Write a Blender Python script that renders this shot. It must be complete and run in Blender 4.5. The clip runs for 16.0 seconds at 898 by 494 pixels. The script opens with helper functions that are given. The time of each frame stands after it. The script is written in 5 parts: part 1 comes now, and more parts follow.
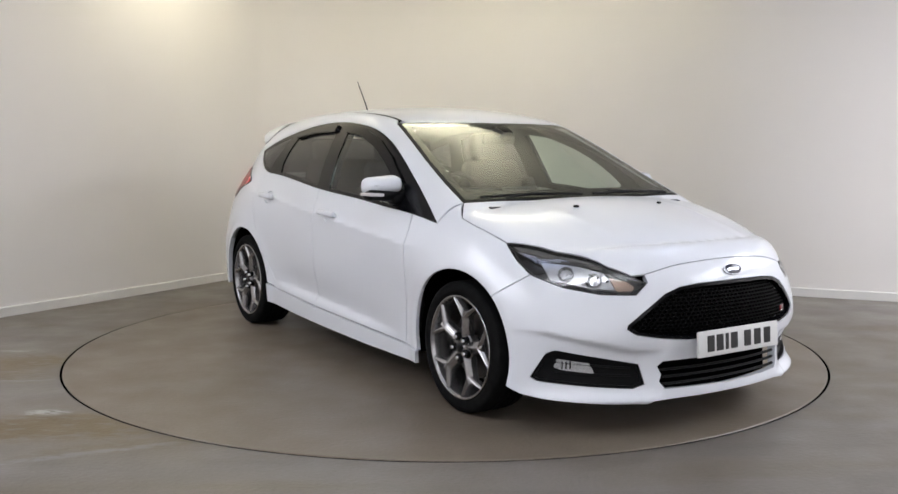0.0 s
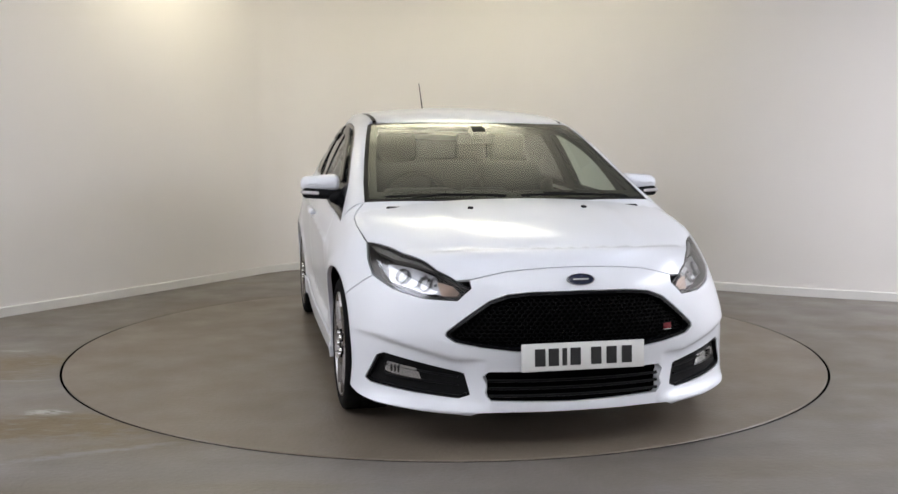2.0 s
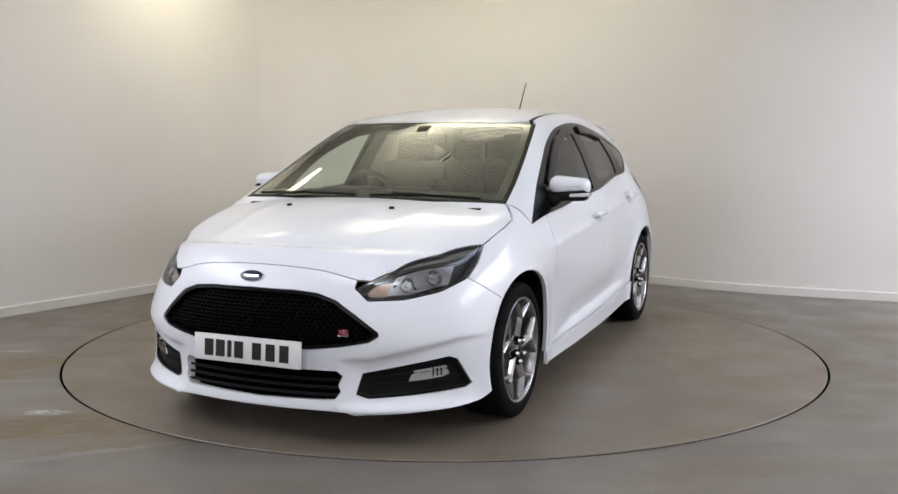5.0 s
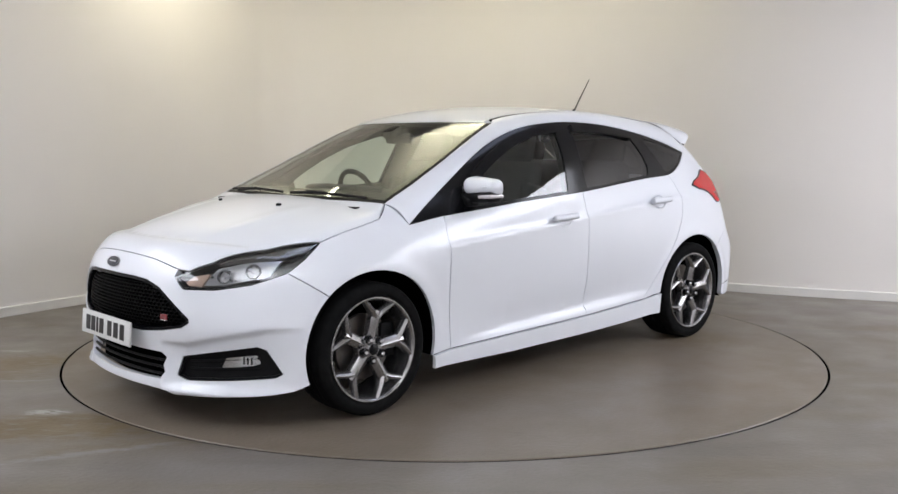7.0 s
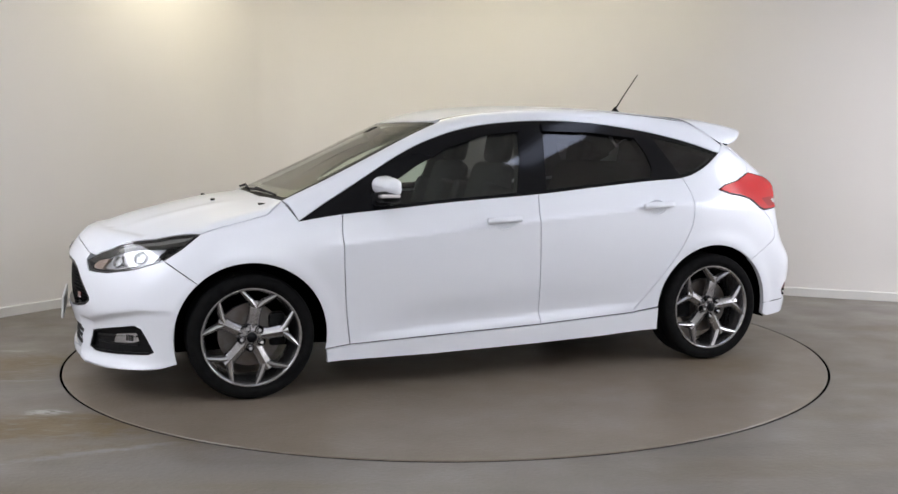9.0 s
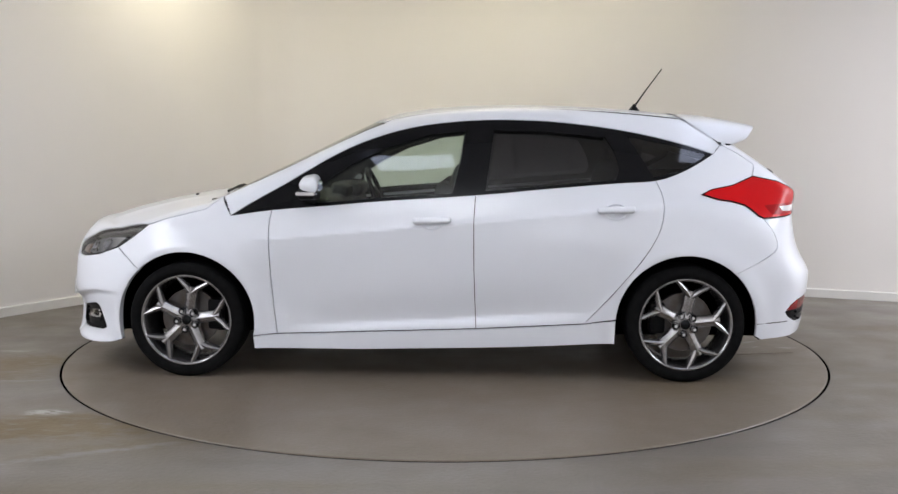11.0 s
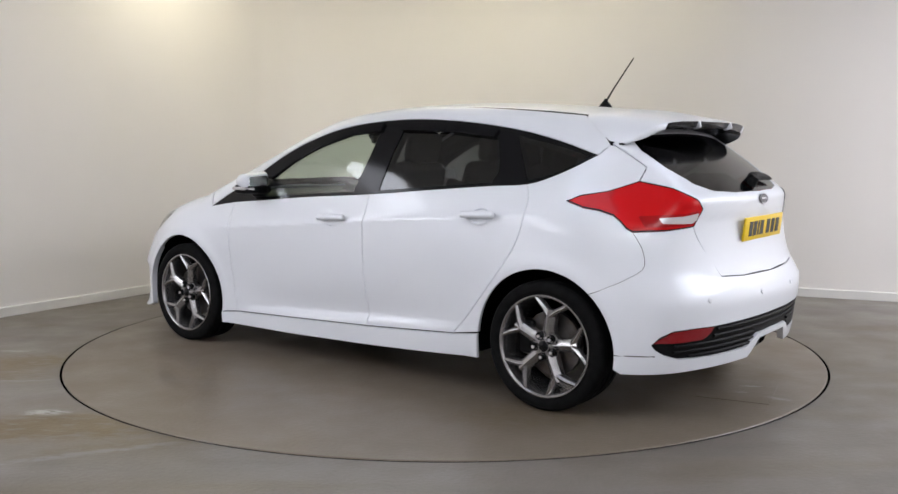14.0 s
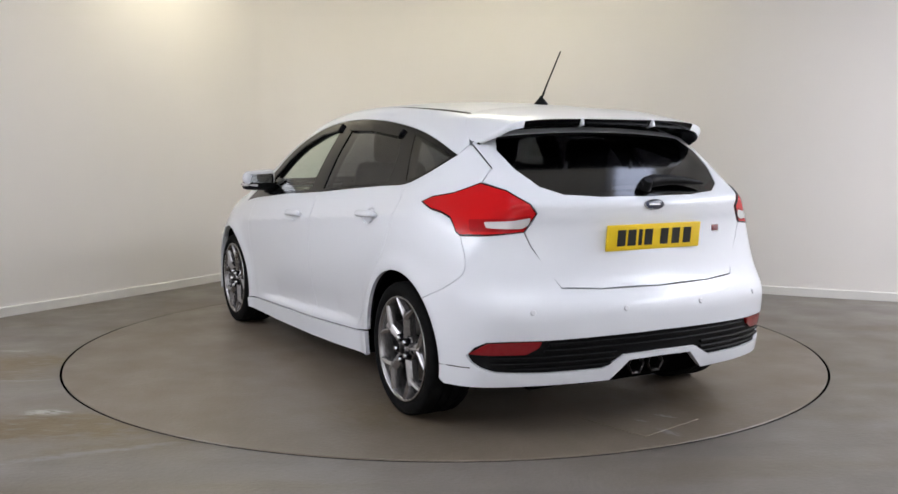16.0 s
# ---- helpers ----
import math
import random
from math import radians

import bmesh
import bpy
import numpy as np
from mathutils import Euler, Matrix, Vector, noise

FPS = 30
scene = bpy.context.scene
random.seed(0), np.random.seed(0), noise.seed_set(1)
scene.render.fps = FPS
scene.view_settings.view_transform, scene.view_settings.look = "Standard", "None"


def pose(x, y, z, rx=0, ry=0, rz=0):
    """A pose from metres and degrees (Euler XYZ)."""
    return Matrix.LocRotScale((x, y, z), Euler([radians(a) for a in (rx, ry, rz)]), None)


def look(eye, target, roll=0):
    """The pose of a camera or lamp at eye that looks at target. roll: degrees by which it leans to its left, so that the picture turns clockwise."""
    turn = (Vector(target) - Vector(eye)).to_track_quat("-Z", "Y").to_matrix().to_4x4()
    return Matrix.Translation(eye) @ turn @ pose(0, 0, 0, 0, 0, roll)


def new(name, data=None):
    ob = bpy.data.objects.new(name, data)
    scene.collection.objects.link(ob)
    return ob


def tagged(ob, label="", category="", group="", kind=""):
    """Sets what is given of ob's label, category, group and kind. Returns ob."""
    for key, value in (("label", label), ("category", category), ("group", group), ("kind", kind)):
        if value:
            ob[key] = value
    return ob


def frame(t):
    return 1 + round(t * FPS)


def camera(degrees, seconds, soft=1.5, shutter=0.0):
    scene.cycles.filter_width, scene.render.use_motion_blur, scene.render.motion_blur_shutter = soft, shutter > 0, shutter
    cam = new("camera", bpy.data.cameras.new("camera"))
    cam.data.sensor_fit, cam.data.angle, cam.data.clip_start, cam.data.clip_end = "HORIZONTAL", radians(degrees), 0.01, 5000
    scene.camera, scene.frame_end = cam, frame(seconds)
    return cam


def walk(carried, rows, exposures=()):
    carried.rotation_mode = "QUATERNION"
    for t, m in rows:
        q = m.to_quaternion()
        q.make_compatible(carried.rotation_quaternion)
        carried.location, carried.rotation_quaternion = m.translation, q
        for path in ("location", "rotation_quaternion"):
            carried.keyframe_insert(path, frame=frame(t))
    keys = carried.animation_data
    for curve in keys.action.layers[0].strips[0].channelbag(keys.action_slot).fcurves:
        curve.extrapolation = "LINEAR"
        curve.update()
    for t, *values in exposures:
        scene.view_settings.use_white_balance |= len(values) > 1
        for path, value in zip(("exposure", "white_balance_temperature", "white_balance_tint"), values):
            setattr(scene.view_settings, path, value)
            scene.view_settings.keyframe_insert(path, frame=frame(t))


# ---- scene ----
# ---------------------------------------------------------------- camera
cam = camera(51.09, 16.0, soft=1.5)
EYE = pose(0.0, -5.873, 1.245, 90 - 6.177, -0.158, -0.179)
walk(cam, [(0.0, EYE), (16.0, EYE)])

# heading of the turntable, degrees, by time
TURN = [(0.0, -56.68), (0.5, -60.15), (1.0, -65.47), (1.5, -71.34), (2.0, -77.52), (2.5, -83.33), (3.0, -89.57),
        (3.5, -95.36), (4.0, -101.56), (4.5, -107.40), (5.0, -113.53), (5.5, -119.3), (6.0, -125.2), (6.5, -131.1), (7.0, -137.0),
        (7.5, -142.87), (8.0, -148.73), (8.5, -154.43), (9.0, -160.28), (9.5, -165.9), (10.0, -171.4), (10.5, -177.0), (11.0, -182.6),
        (11.5, -188.23), (12.0, -194.07), (12.5, -199.76), (13.0, -205.72), (13.5, -211.45), (14.0, -217.48), (14.5, -223.21),
        (15.0, -229.25), (15.5, -234.96), (16.0, -241.14)]
DISC_R = 2.256
CAR_AT = (0.024, 0.077)

# ---------------------------------------------------------------- light
world = bpy.data.worlds.new("world")
scene.world = world
world.use_nodes = True
wn = world.node_tree.nodes
wn["Background"].inputs[0].default_value = (0.80, 0.88, 1.0, 1)
wn["Background"].inputs[1].default_value = 0.0
scene.view_settings.exposure = 0.20


def area(name, at, target, sx, sy, watts, colour):
    lamp = bpy.data.lights.new(name, "AREA")
    lamp.shape, lamp.size, lamp.size_y, lamp.energy, lamp.color = "RECTANGLE", sx, sy, watts, colour
    ob = new(name, lamp)
    ob.matrix_world = look(at, target)
    return ob


CEIL = 3.3
COOL, WARM, BLUE = (0.865, 0.895, 1.0), (1.0, 0.94, 0.70), (0.66, 0.74, 1.0)
# ceiling panels: name, x, y, width, depth, watts, colour
# the wide west and east panels are unseen, added as cool fill
PANELS = [("lamp_cool_west", -4.7, -2.6, 2.2, 4.4, 200, COOL), ("lamp_cool_east", 5.9, -1.8, 2.2, 4.6, 300, COOL),
          ("lamp_strip_east", 2.2, -0.9, 0.5, 2.4, 12, BLUE), ("lamp_strip_south", -0.6, -2.5, 0.9, 0.5, 5, BLUE)]
for nm, lx, ly, sx, sy, watts, tone in PANELS:
    area(nm, (lx, ly, 3.22), (lx, ly + 0.001, 0), sx, sy, watts, tone)
# hanging uplighters, unseen and added to wash the ceiling with soft light
UPLIGHTS = [("lamp_up_back", 0.05, 1.55, 1.6, 0.5, 47, WARM), ("lamp_up_south", 0.0, -4.6, 3.0, 0.6, 105, COOL)]
for nm, lx, ly, sx, sy, watts, tone in UPLIGHTS:
    area(nm, (lx, ly, 2.86), (lx, ly + 0.001, 5), sx, sy, watts, tone)
# the one spot that grazes the wall
area("lamp_wall_wash", (-1.95, 1.75, 3.2), (-2.15, 1.95, 2.6), 0.5, 0.3, 10, WARM)
# added wide fill light behind the camera; the south wall has no window
area("lamp_fill_south", (0.0, -7.93, 1.9), (0.0, 0.0, 1.9), 9.0, 1.9, 70, COOL)


# ---------------------------------------------------------------- materials
def material(name, colour, rough=0.5, metal=0.0, coat=0.0, spec=0.5, alpha=None, transmission=0.0, emit=None, ior=1.45):
    m = bpy.data.materials.new(name)
    m.use_nodes = True
    b = m.node_tree.nodes["Principled BSDF"]
    b.inputs["Base Color"].default_value = (*colour, 1)
    b.inputs["Roughness"].default_value = rough
    b.inputs["Metallic"].default_value = metal
    b.inputs["Coat Weight"].default_value = coat
    b.inputs["Coat Roughness"].default_value = 0.04
    b.inputs["Specular IOR Level"].default_value = spec
    b.inputs["Transmission Weight"].default_value = transmission
    b.inputs["IOR"].default_value = ior
    if emit:
        b.inputs["Emission Color"].default_value = (*emit[:3], 1)
        b.inputs["Emission Strength"].default_value = emit[3]
    return m


def vary(m, scale, amount, detail=4.0, colour2=None, bump=0.0, bump_scale=None, rough=0.0):
    """Noise on the base colour, the roughness and the relief of a material."""
    nt = m.node_tree
    b = nt.nodes["Principled BSDF"]
    tc = nt.nodes.new("ShaderNodeTexCoord")
    no = nt.nodes.new("ShaderNodeTexNoise")
    no.inputs["Scale"].default_value, no.inputs["Detail"].default_value = scale, detail
    nt.links.new(tc.outputs["Object"], no.inputs["Vector"])
    ramp = nt.nodes.new("ShaderNodeValToRGB")
    c1 = b.inputs["Base Color"].default_value[:]
    c2 = colour2 if colour2 else tuple(c * (1 - amount) for c in c1[:3])
    ramp.color_ramp.elements[0].position, ramp.color_ramp.elements[1].position = 0.35, 0.68
    ramp.color_ramp.elements[0].color, ramp.color_ramp.elements[1].color = (*c2[:3], 1), c1
    nt.links.new(no.outputs["Fac"], ramp.inputs["Fac"])
    nt.links.new(ramp.outputs["Color"], b.inputs["Base Color"])
    if rough:
        mp = nt.nodes.new("ShaderNodeMapRange")
        r0 = b.inputs["Roughness"].default_value
        mp.inputs["To Min"].default_value, mp.inputs["To Max"].default_value = r0 - rough, r0 + rough
        nt.links.new(no.outputs["Fac"], mp.inputs["Value"])
        nt.links.new(mp.outputs["Result"], b.inputs["Roughness"])
    if bump:
        n2 = nt.nodes.new("ShaderNodeTexNoise")
        n2.inputs["Scale"].default_value, n2.inputs["Detail"].default_value = bump_scale or scale * 8, 6
        nt.links.new(tc.outputs["Object"], n2.inputs["Vector"])
        bp = nt.nodes.new("ShaderNodeBump")
        bp.inputs["Strength"].default_value, bp.inputs["Distance"].default_value = bump, 0.01
        nt.links.new(n2.outputs["Fac"], bp.inputs["Height"])
        nt.links.new(bp.outputs["Normal"], b.inputs["Normal"])
    return m


def glass(name, tint, gloss=0.03, ior=1.5):
    """A thin pane: tinted see-through with a mirror gloss that grows to the edge."""
    m = bpy.data.materials.new(name)
    m.use_nodes = True
    nt = m.node_tree
    nt.nodes.clear()
    out = nt.nodes.new("ShaderNodeOutputMaterial")
    mix = nt.nodes.new("ShaderNodeMixShader")
    tr = nt.nodes.new("ShaderNodeBsdfTransparent")
    gl = nt.nodes.new("ShaderNodeBsdfGlossy")
    lw = nt.nodes.new("ShaderNodeLayerWeight")
    pw = nt.nodes.new("ShaderNodeMath")
    pw.operation = "POWER"
    pw.inputs[1].default_value = 4.5
    nt.links.new(lw.outputs["Facing"], pw.inputs[0])
    fr = nt.nodes.new("ShaderNodeMapRange")
    f0 = 2 * ((ior - 1) / (ior + 1)) ** 2
    fr.inputs["To Min"].default_value, fr.inputs["To Max"].default_value = f0, 0.9
    nt.links.new(pw.outputs[0], fr.inputs["Value"])
    tr.inputs["Color"].default_value = (*tint, 1)
    gl.inputs["Roughness"].default_value = gloss
    nt.links.new(fr.outputs[0], mix.inputs[0])
    nt.links.new(tr.outputs[0], mix.inputs[1])
    nt.links.new(gl.outputs[0], mix.inputs[2])
    nt.links.new(mix.outputs[0], out.inputs[0])
    return m


def floor_material(name, stains=(), worn=True):
    """Grey resin floor with brown stains, pale scuffs and a slight sheen."""
    m = material(name, (0.16, 0.15, 0.145), rough=0.42, spec=0.4)
    nt = m.node_tree
    b = nt.nodes["Principled BSDF"]
    tc = nt.nodes.new("ShaderNodeTexCoord")
    col = None

    def noise_mask(scale, lo, hi, stretch=(1, 1, 1), detail=5.0):
        mp = nt.nodes.new("ShaderNodeMapping")
        mp.inputs["Scale"].default_value = stretch
        n = nt.nodes.new("ShaderNodeTexNoise")
        n.inputs["Scale"].default_value, n.inputs["Detail"].default_value = scale, detail
        r = nt.nodes.new("ShaderNodeMapRange")
        r.inputs["From Min"].default_value, r.inputs["From Max"].default_value = lo, hi
        nt.links.new(tc.outputs["Object"], mp.inputs["Vector"])
        nt.links.new(mp.outputs["Vector"], n.inputs["Vector"])
        nt.links.new(n.outputs["Fac"], r.inputs["Value"])
        return r.outputs["Result"]

    def blend(prev, colour, mask, strength):
        mul = nt.nodes.new("ShaderNodeMath")
        mul.operation = "MULTIPLY"
        mul.inputs[1].default_value = strength
        nt.links.new(mask, mul.inputs[0])
        mx = nt.nodes.new("ShaderNodeMix")
        mx.data_type = "RGBA"
        nt.links.new(mul.outputs[0], mx.inputs["Factor"])
        if prev is None:
            mx.inputs["A"].default_value = (0.170, 0.152, 0.133, 1) if worn else (0.172, 0.141, 0.108, 1)
        else:
            nt.links.new(prev, mx.inputs["A"])
        mx.inputs["B"].default_value = (*colour, 1)
        return mx.outputs["Result"]

    col = blend(None, (0.124, 0.104, 0.078), noise_mask(0.55, 0.42, 0.62), 0.8 if worn else 0.45)
    if worn:
        col = blend(col, (0.094, 0.086, 0.079), noise_mask(2.4, 0.5, 0.7, (0.35, 1.5, 1)), 0.40)
        col = blend(col, (0.185, 0.172, 0.160), noise_mask(1.3, 0.56, 0.68, (0.3, 1.9, 1), 9.0), 0.45)
        col = blend(col, (0.128, 0.098, 0.058), noise_mask(1.9, 0.54, 0.66, (0.4, 1.7, 1), 8.0), 0.40)
    col = blend(col, (0.092, 0.076, 0.058), noise_mask(70.0, 0.50, 0.80), 0.34)
    if stains:
        for cx, cy, rx, ry, ang, tone, strength in stains:
            mp = nt.nodes.new("ShaderNodeMapping")
            mp.vector_type = "TEXTURE"
            mp.inputs["Location"].default_value, mp.inputs["Rotation"].default_value, mp.inputs["Scale"].default_value = (cx, cy, 0), (0, 0, radians(ang)), (rx, ry, 1)
            nt.links.new(tc.outputs["Object"], mp.inputs["Vector"])
            gr = nt.nodes.new("ShaderNodeTexGradient")
            gr.gradient_type = "SPHERICAL"
            nt.links.new(mp.outputs["Vector"], gr.inputs["Vector"])
            ad = nt.nodes.new("ShaderNodeMath")
            ad.operation = "MULTIPLY"
            nt.links.new(gr.outputs["Fac"], ad.inputs[0])
            nt.links.new(noise_mask(9.0 / max(rx, ry) ** 0.5, 0.35, 0.62, (1, 2.2, 1)), ad.inputs[1])
            r = nt.nodes.new("ShaderNodeMapRange")
            r.inputs["From Min"].default_value, r.inputs["From Max"].default_value = 0.02, 0.4
            nt.links.new(ad.outputs[0], r.inputs["Value"])
            col = blend(col, tone, r.outputs["Result"], strength)
    nt.links.new(col, b.inputs["Base Color"])
    r = nt.nodes.new("ShaderNodeMapRange")
    r.inputs["To Min"].default_value, r.inputs["To Max"].default_value = 0.30, 0.46
    nt.links.new(noise_mask(3.0, 0.3, 0.7), r.inputs["Value"])
    nt.links.new(r.outputs["Result"], b.inputs["Roughness"])
    bp = nt.nodes.new("ShaderNodeBump")
    bp.inputs["Strength"].default_value, bp.inputs["Distance"].default_value = 0.08, 0.01
    nt.links.new(noise_mask(45.0, 0.3, 0.7), bp.inputs["Height"])
    nt.links.new(bp.outputs["Normal"], b.inputs["Normal"])
    return m


BROWN, PALE, GREY = (0.128, 0.092, 0.044), (0.36, 0.36, 0.35), (0.22, 0.225, 0.225)
M_FLOOR = floor_material("resin_floor", [(-1.75, -1.80, 0.75, 0.22, 6, BROWN, 0.8), (-2.45, -0.75, 0.5, 0.25, -40, BROWN, 0.7), (-1.20, -2.02, 0.7, 0.12, 20, BROWN, 0.5), (-1.86, -1.59, 0.14, 0.06, 0, PALE, 0.9),
                                         (-2.62, -0.28, 0.14, 0.04, 0, PALE, 0.6), (-2.25, -1.0, 0.25, 0.03, 5, GREY, 0.6),
                                         (-1.42, -2.16, 0.54, 0.04, 23.0, GREY, 0.6), (-1.69, -1.81, 0.75, 0.26, 6, BROWN, 1.0), (-2.41, -0.54, 0.55, 0.25, 5, BROWN, 0.9)])
M_EXHAUST = material("dark_exhaust_steel", (0.05, 0.047, 0.045), rough=0.3, metal=0.9)
M_DISC = floor_material("resin_disc", [(-1.93, -0.10, 0.07, 0.02, 30, PALE, 0.8), (-1.93, 0.05, 0.04, 0.015, 20, PALE, 0.7), (-2.12, 0.05, 0.08, 0.03, 10, PALE, 0.5), (-1.5, -0.3, 0.8, 0.4, 20, BROWN, 0.3), (-1.3, 1.0, 0.5, 0.3, 50, BROWN, 0.4)], worn=False)
M_WALL = vary(material("wall_paint", (0.80, 0.765, 0.725), rough=0.75, spec=0.25), 0.7, 0.04, bump=0.05, bump_scale=60)
M_CEIL = vary(material("ceiling_paint", (0.72, 0.72, 0.70), rough=0.8), 1.0, 0.04)
M_TRIM = vary(material("skirting_paint", (0.74, 0.72, 0.68), rough=0.45), 3.0, 0.06)
# near-black for dark parts, and for shade painted into gaps and openings
M_DARK = material("black_parts_and_shade", (0.0025, 0.0025, 0.0025), rough=0.95, spec=0.0)
M_PAINT = vary(material("white_car_paint", (0.715, 0.735, 0.775), rough=0.48, coat=0.75), 0.8, 0.015)
M_PAINT.node_tree.nodes["Principled BSDF"].inputs["Coat Roughness"].default_value = 0.13
M_BLACK = vary(material("black_plastic", (0.007, 0.007, 0.0075), rough=0.48, spec=0.12), 60, 0.3, bump=0.06, bump_scale=400)
M_MESH = material("grille_black", (0.003, 0.003, 0.003), rough=0.5, spec=0.06)
M_GLOSS = material("gloss_black", (0.005, 0.005, 0.006), rough=0.14, spec=0.22)
M_RUBBER = vary(material("tyre_rubber", (0.008, 0.008, 0.008), rough=0.75, spec=0.06), 25, 0.3, bump=0.1, bump_scale=150)
M_ALLOY = vary(material("grey_alloy", (0.34, 0.33, 0.33), rough=0.27, metal=0.9), 14, 0.12)
M_STEEL = vary(material("brake_steel", (0.13, 0.125, 0.12), rough=0.4, metal=0.9), 20, 0.3, colour2=(0.10, 0.085, 0.075))
M_CHROME = material("chrome", (0.75, 0.76, 0.78), rough=0.08, metal=1.0)
M_REFLECT = material("reflector_chrome", (0.32, 0.32, 0.33), rough=0.28, metal=1.0)
M_REDDEEP = material("red_lens_deep", (0.30, 0.003, 0.005), rough=0.2, coat=0.15, spec=0.15)
M_REDLENS = material("red_lens", (0.52, 0.004, 0.006), rough=0.25, coat=0.14, spec=0.15)
M_REDDARK = material("red_reflector", (0.20, 0.005, 0.008), rough=0.25, coat=0.3)
M_CLEARLENS = material("frosted_lens", (0.55, 0.52, 0.52), rough=0.15, coat=1.0)
M_AMBER = material("amber_lens", (0.30, 0.21, 0.16), rough=0.3, metal=0.6, coat=0.4)
M_LENS = glass("headlamp_glass", (0.93, 0.94, 0.95))
M_SCREEN = glass("windscreen_glass", (0.82, 0.88, 0.82), 0.04, 1.5)
M_FGLASS = glass("door_glass", (0.74, 0.83, 0.78))
M_RGLASS = glass("privacy_glass", (0.15, 0.15, 0.17), 0.06, 1.45)
M_GGLASS = glass("tailgate_glass", (0.07, 0.07, 0.08), 0.12, 1.6)
# grey brow, its tan tone also carrying the reflection on the lens
M_BROW = vary(material("lamp_brow_and_sheen", (0.15, 0.145, 0.135), rough=0.3), 20, 0.2)
M_SEAT = vary(material("seat_cloth", (0.016, 0.016, 0.018), rough=0.85), 40, 0.4, bump=0.1, bump_scale=300)
M_DASH = vary(material("dashboard_plastic", (0.020, 0.021, 0.021), rough=0.6), 30, 0.3, bump=0.08, bump_scale=350)
M_LINING = vary(material("grey_headlining", (0.10, 0.10, 0.098), rough=0.9), 30, 0.1)
M_PLATEW = material("plate_white", (0.64, 0.64, 0.62), rough=0.35)
M_PLATEY = material("plate_yellow", (0.80, 0.55, 0.015), rough=0.35)
M_INK = material("plate_ink", (0.012, 0.012, 0.012), rough=0.4)
M_BADGE = material("badge_blue", (0.008, 0.012, 0.035), rough=0.2, coat=0.3)
M_BADGER = material("badge_red", (0.15, 0.012, 0.016), rough=0.25, coat=0.6)
M_MIRROR = material("mirror_glass", (0.8, 0.82, 0.83), rough=0.02, metal=1.0)
M_SENSOR = material("sensor_white", (0.62, 0.63, 0.66), rough=0.4)


# ---------------------------------------------------------------- mesh helpers
def mesh_object(name, verts, faces, mat, parent=None, label="", smooth=True, normals=None):
    me = bpy.data.meshes.new(name)
    me.from_pydata([tuple(v) for v in verts], [], [tuple(f) for f in faces])
    me.materials.append(mat)
    if smooth:
        me.polygons.foreach_set("use_smooth", [True] * len(me.polygons))
    me.update()
    if normals is not None:
        me.normals_split_custom_set_from_vertices([tuple(n) for n in normals])
    ob = new(name, me)
    ob.parent = parent
    if label:
        tagged(ob, label)
    return ob


def part(name, bm, mat, parent=None, label="", smooth=True):
    me = bpy.data.meshes.new(name)
    bmesh.ops.recalc_face_normals(bm, faces=bm.faces)
    bm.to_mesh(me)
    bm.free()
    me.materials.append(mat)
    if smooth:
        me.polygons.foreach_set("use_smooth", [True] * len(me.polygons))
        me.set_sharp_from_angle(angle=radians(38))
    ob = new(name, me)
    ob.parent = parent
    if label:
        tagged(ob, label)
    return ob


def rbox(sx, sy, sz, r=0.01, seg=2, m=None, taper=None):
    """A box with rounded edges; taper(v) may reshape its corners first."""
    bm = bmesh.new()
    bmesh.ops.create_cube(bm, size=1.0)
    for v in bm.verts:
        v.co = Vector((v.co.x * sx, v.co.y * sy, v.co.z * sz))
        if taper:
            v.co = Vector(taper(v.co))
    if r > 0:
        bmesh.ops.bevel(bm, geom=bm.edges[:], offset=r, segments=seg, profile=0.5, affect="EDGES")
    if m is not None:
        bm.transform(m)
    return bm


def lathe(profile, n=48, m=None, closed=False):
    """Turn a profile of (radius, along) round the y axis."""
    bm = bmesh.new()
    rings = []
    for r, a in profile:
        if r < 1e-6:
            rings.append([bm.verts.new((0, a, 0))])
        else:
            rings.append([bm.verts.new((r * math.cos(2 * math.pi * i / n), a, r * math.sin(2 * math.pi * i / n))) for i in range(n)])
    pairs = list(zip(rings, rings[1:])) + ([(rings[-1], rings[0])] if closed else [])
    for a, b in pairs:
        for i in range(n):
            j = (i + 1) % n
            q = [a[i % len(a)], a[j % len(a)], b[j % len(b)], b[i % len(b)]]
            q = list(dict.fromkeys(q))
            if len(q) > 2:
                bm.faces.new(q)
    if m is not None:
        bm.transform(m)
    return bm


def tube(points, radii, n=10, cap=True):
    """A round bar along points."""
    bm = bmesh.new()
    pts = [Vector(p) for p in points]
    rr = radii if isinstance(radii, (list, tuple)) else [radii] * len(pts)
    rings = []
    for i, p in enumerate(pts):
        d = (pts[min(i + 1, len(pts) - 1)] - pts[max(i - 1, 0)]).normalized()
        u = d.orthogonal().normalized() if i == 0 else (u - d * u.dot(d)).normalized()
        w = d.cross(u)
        rings.append([bm.verts.new(p + rr[i] * (math.cos(2 * math.pi * k / n) * u + math.sin(2 * math.pi * k / n) * w)) for k in range(n)])
    for a, b in zip(rings, rings[1:]):
        for k in range(n):
            bm.faces.new((a[k], a[(k + 1) % n], b[(k + 1) % n], b[k]))
    if cap:
        bm.faces.new(rings[0][::-1])
        bm.faces.new(rings[-1])
    return bm


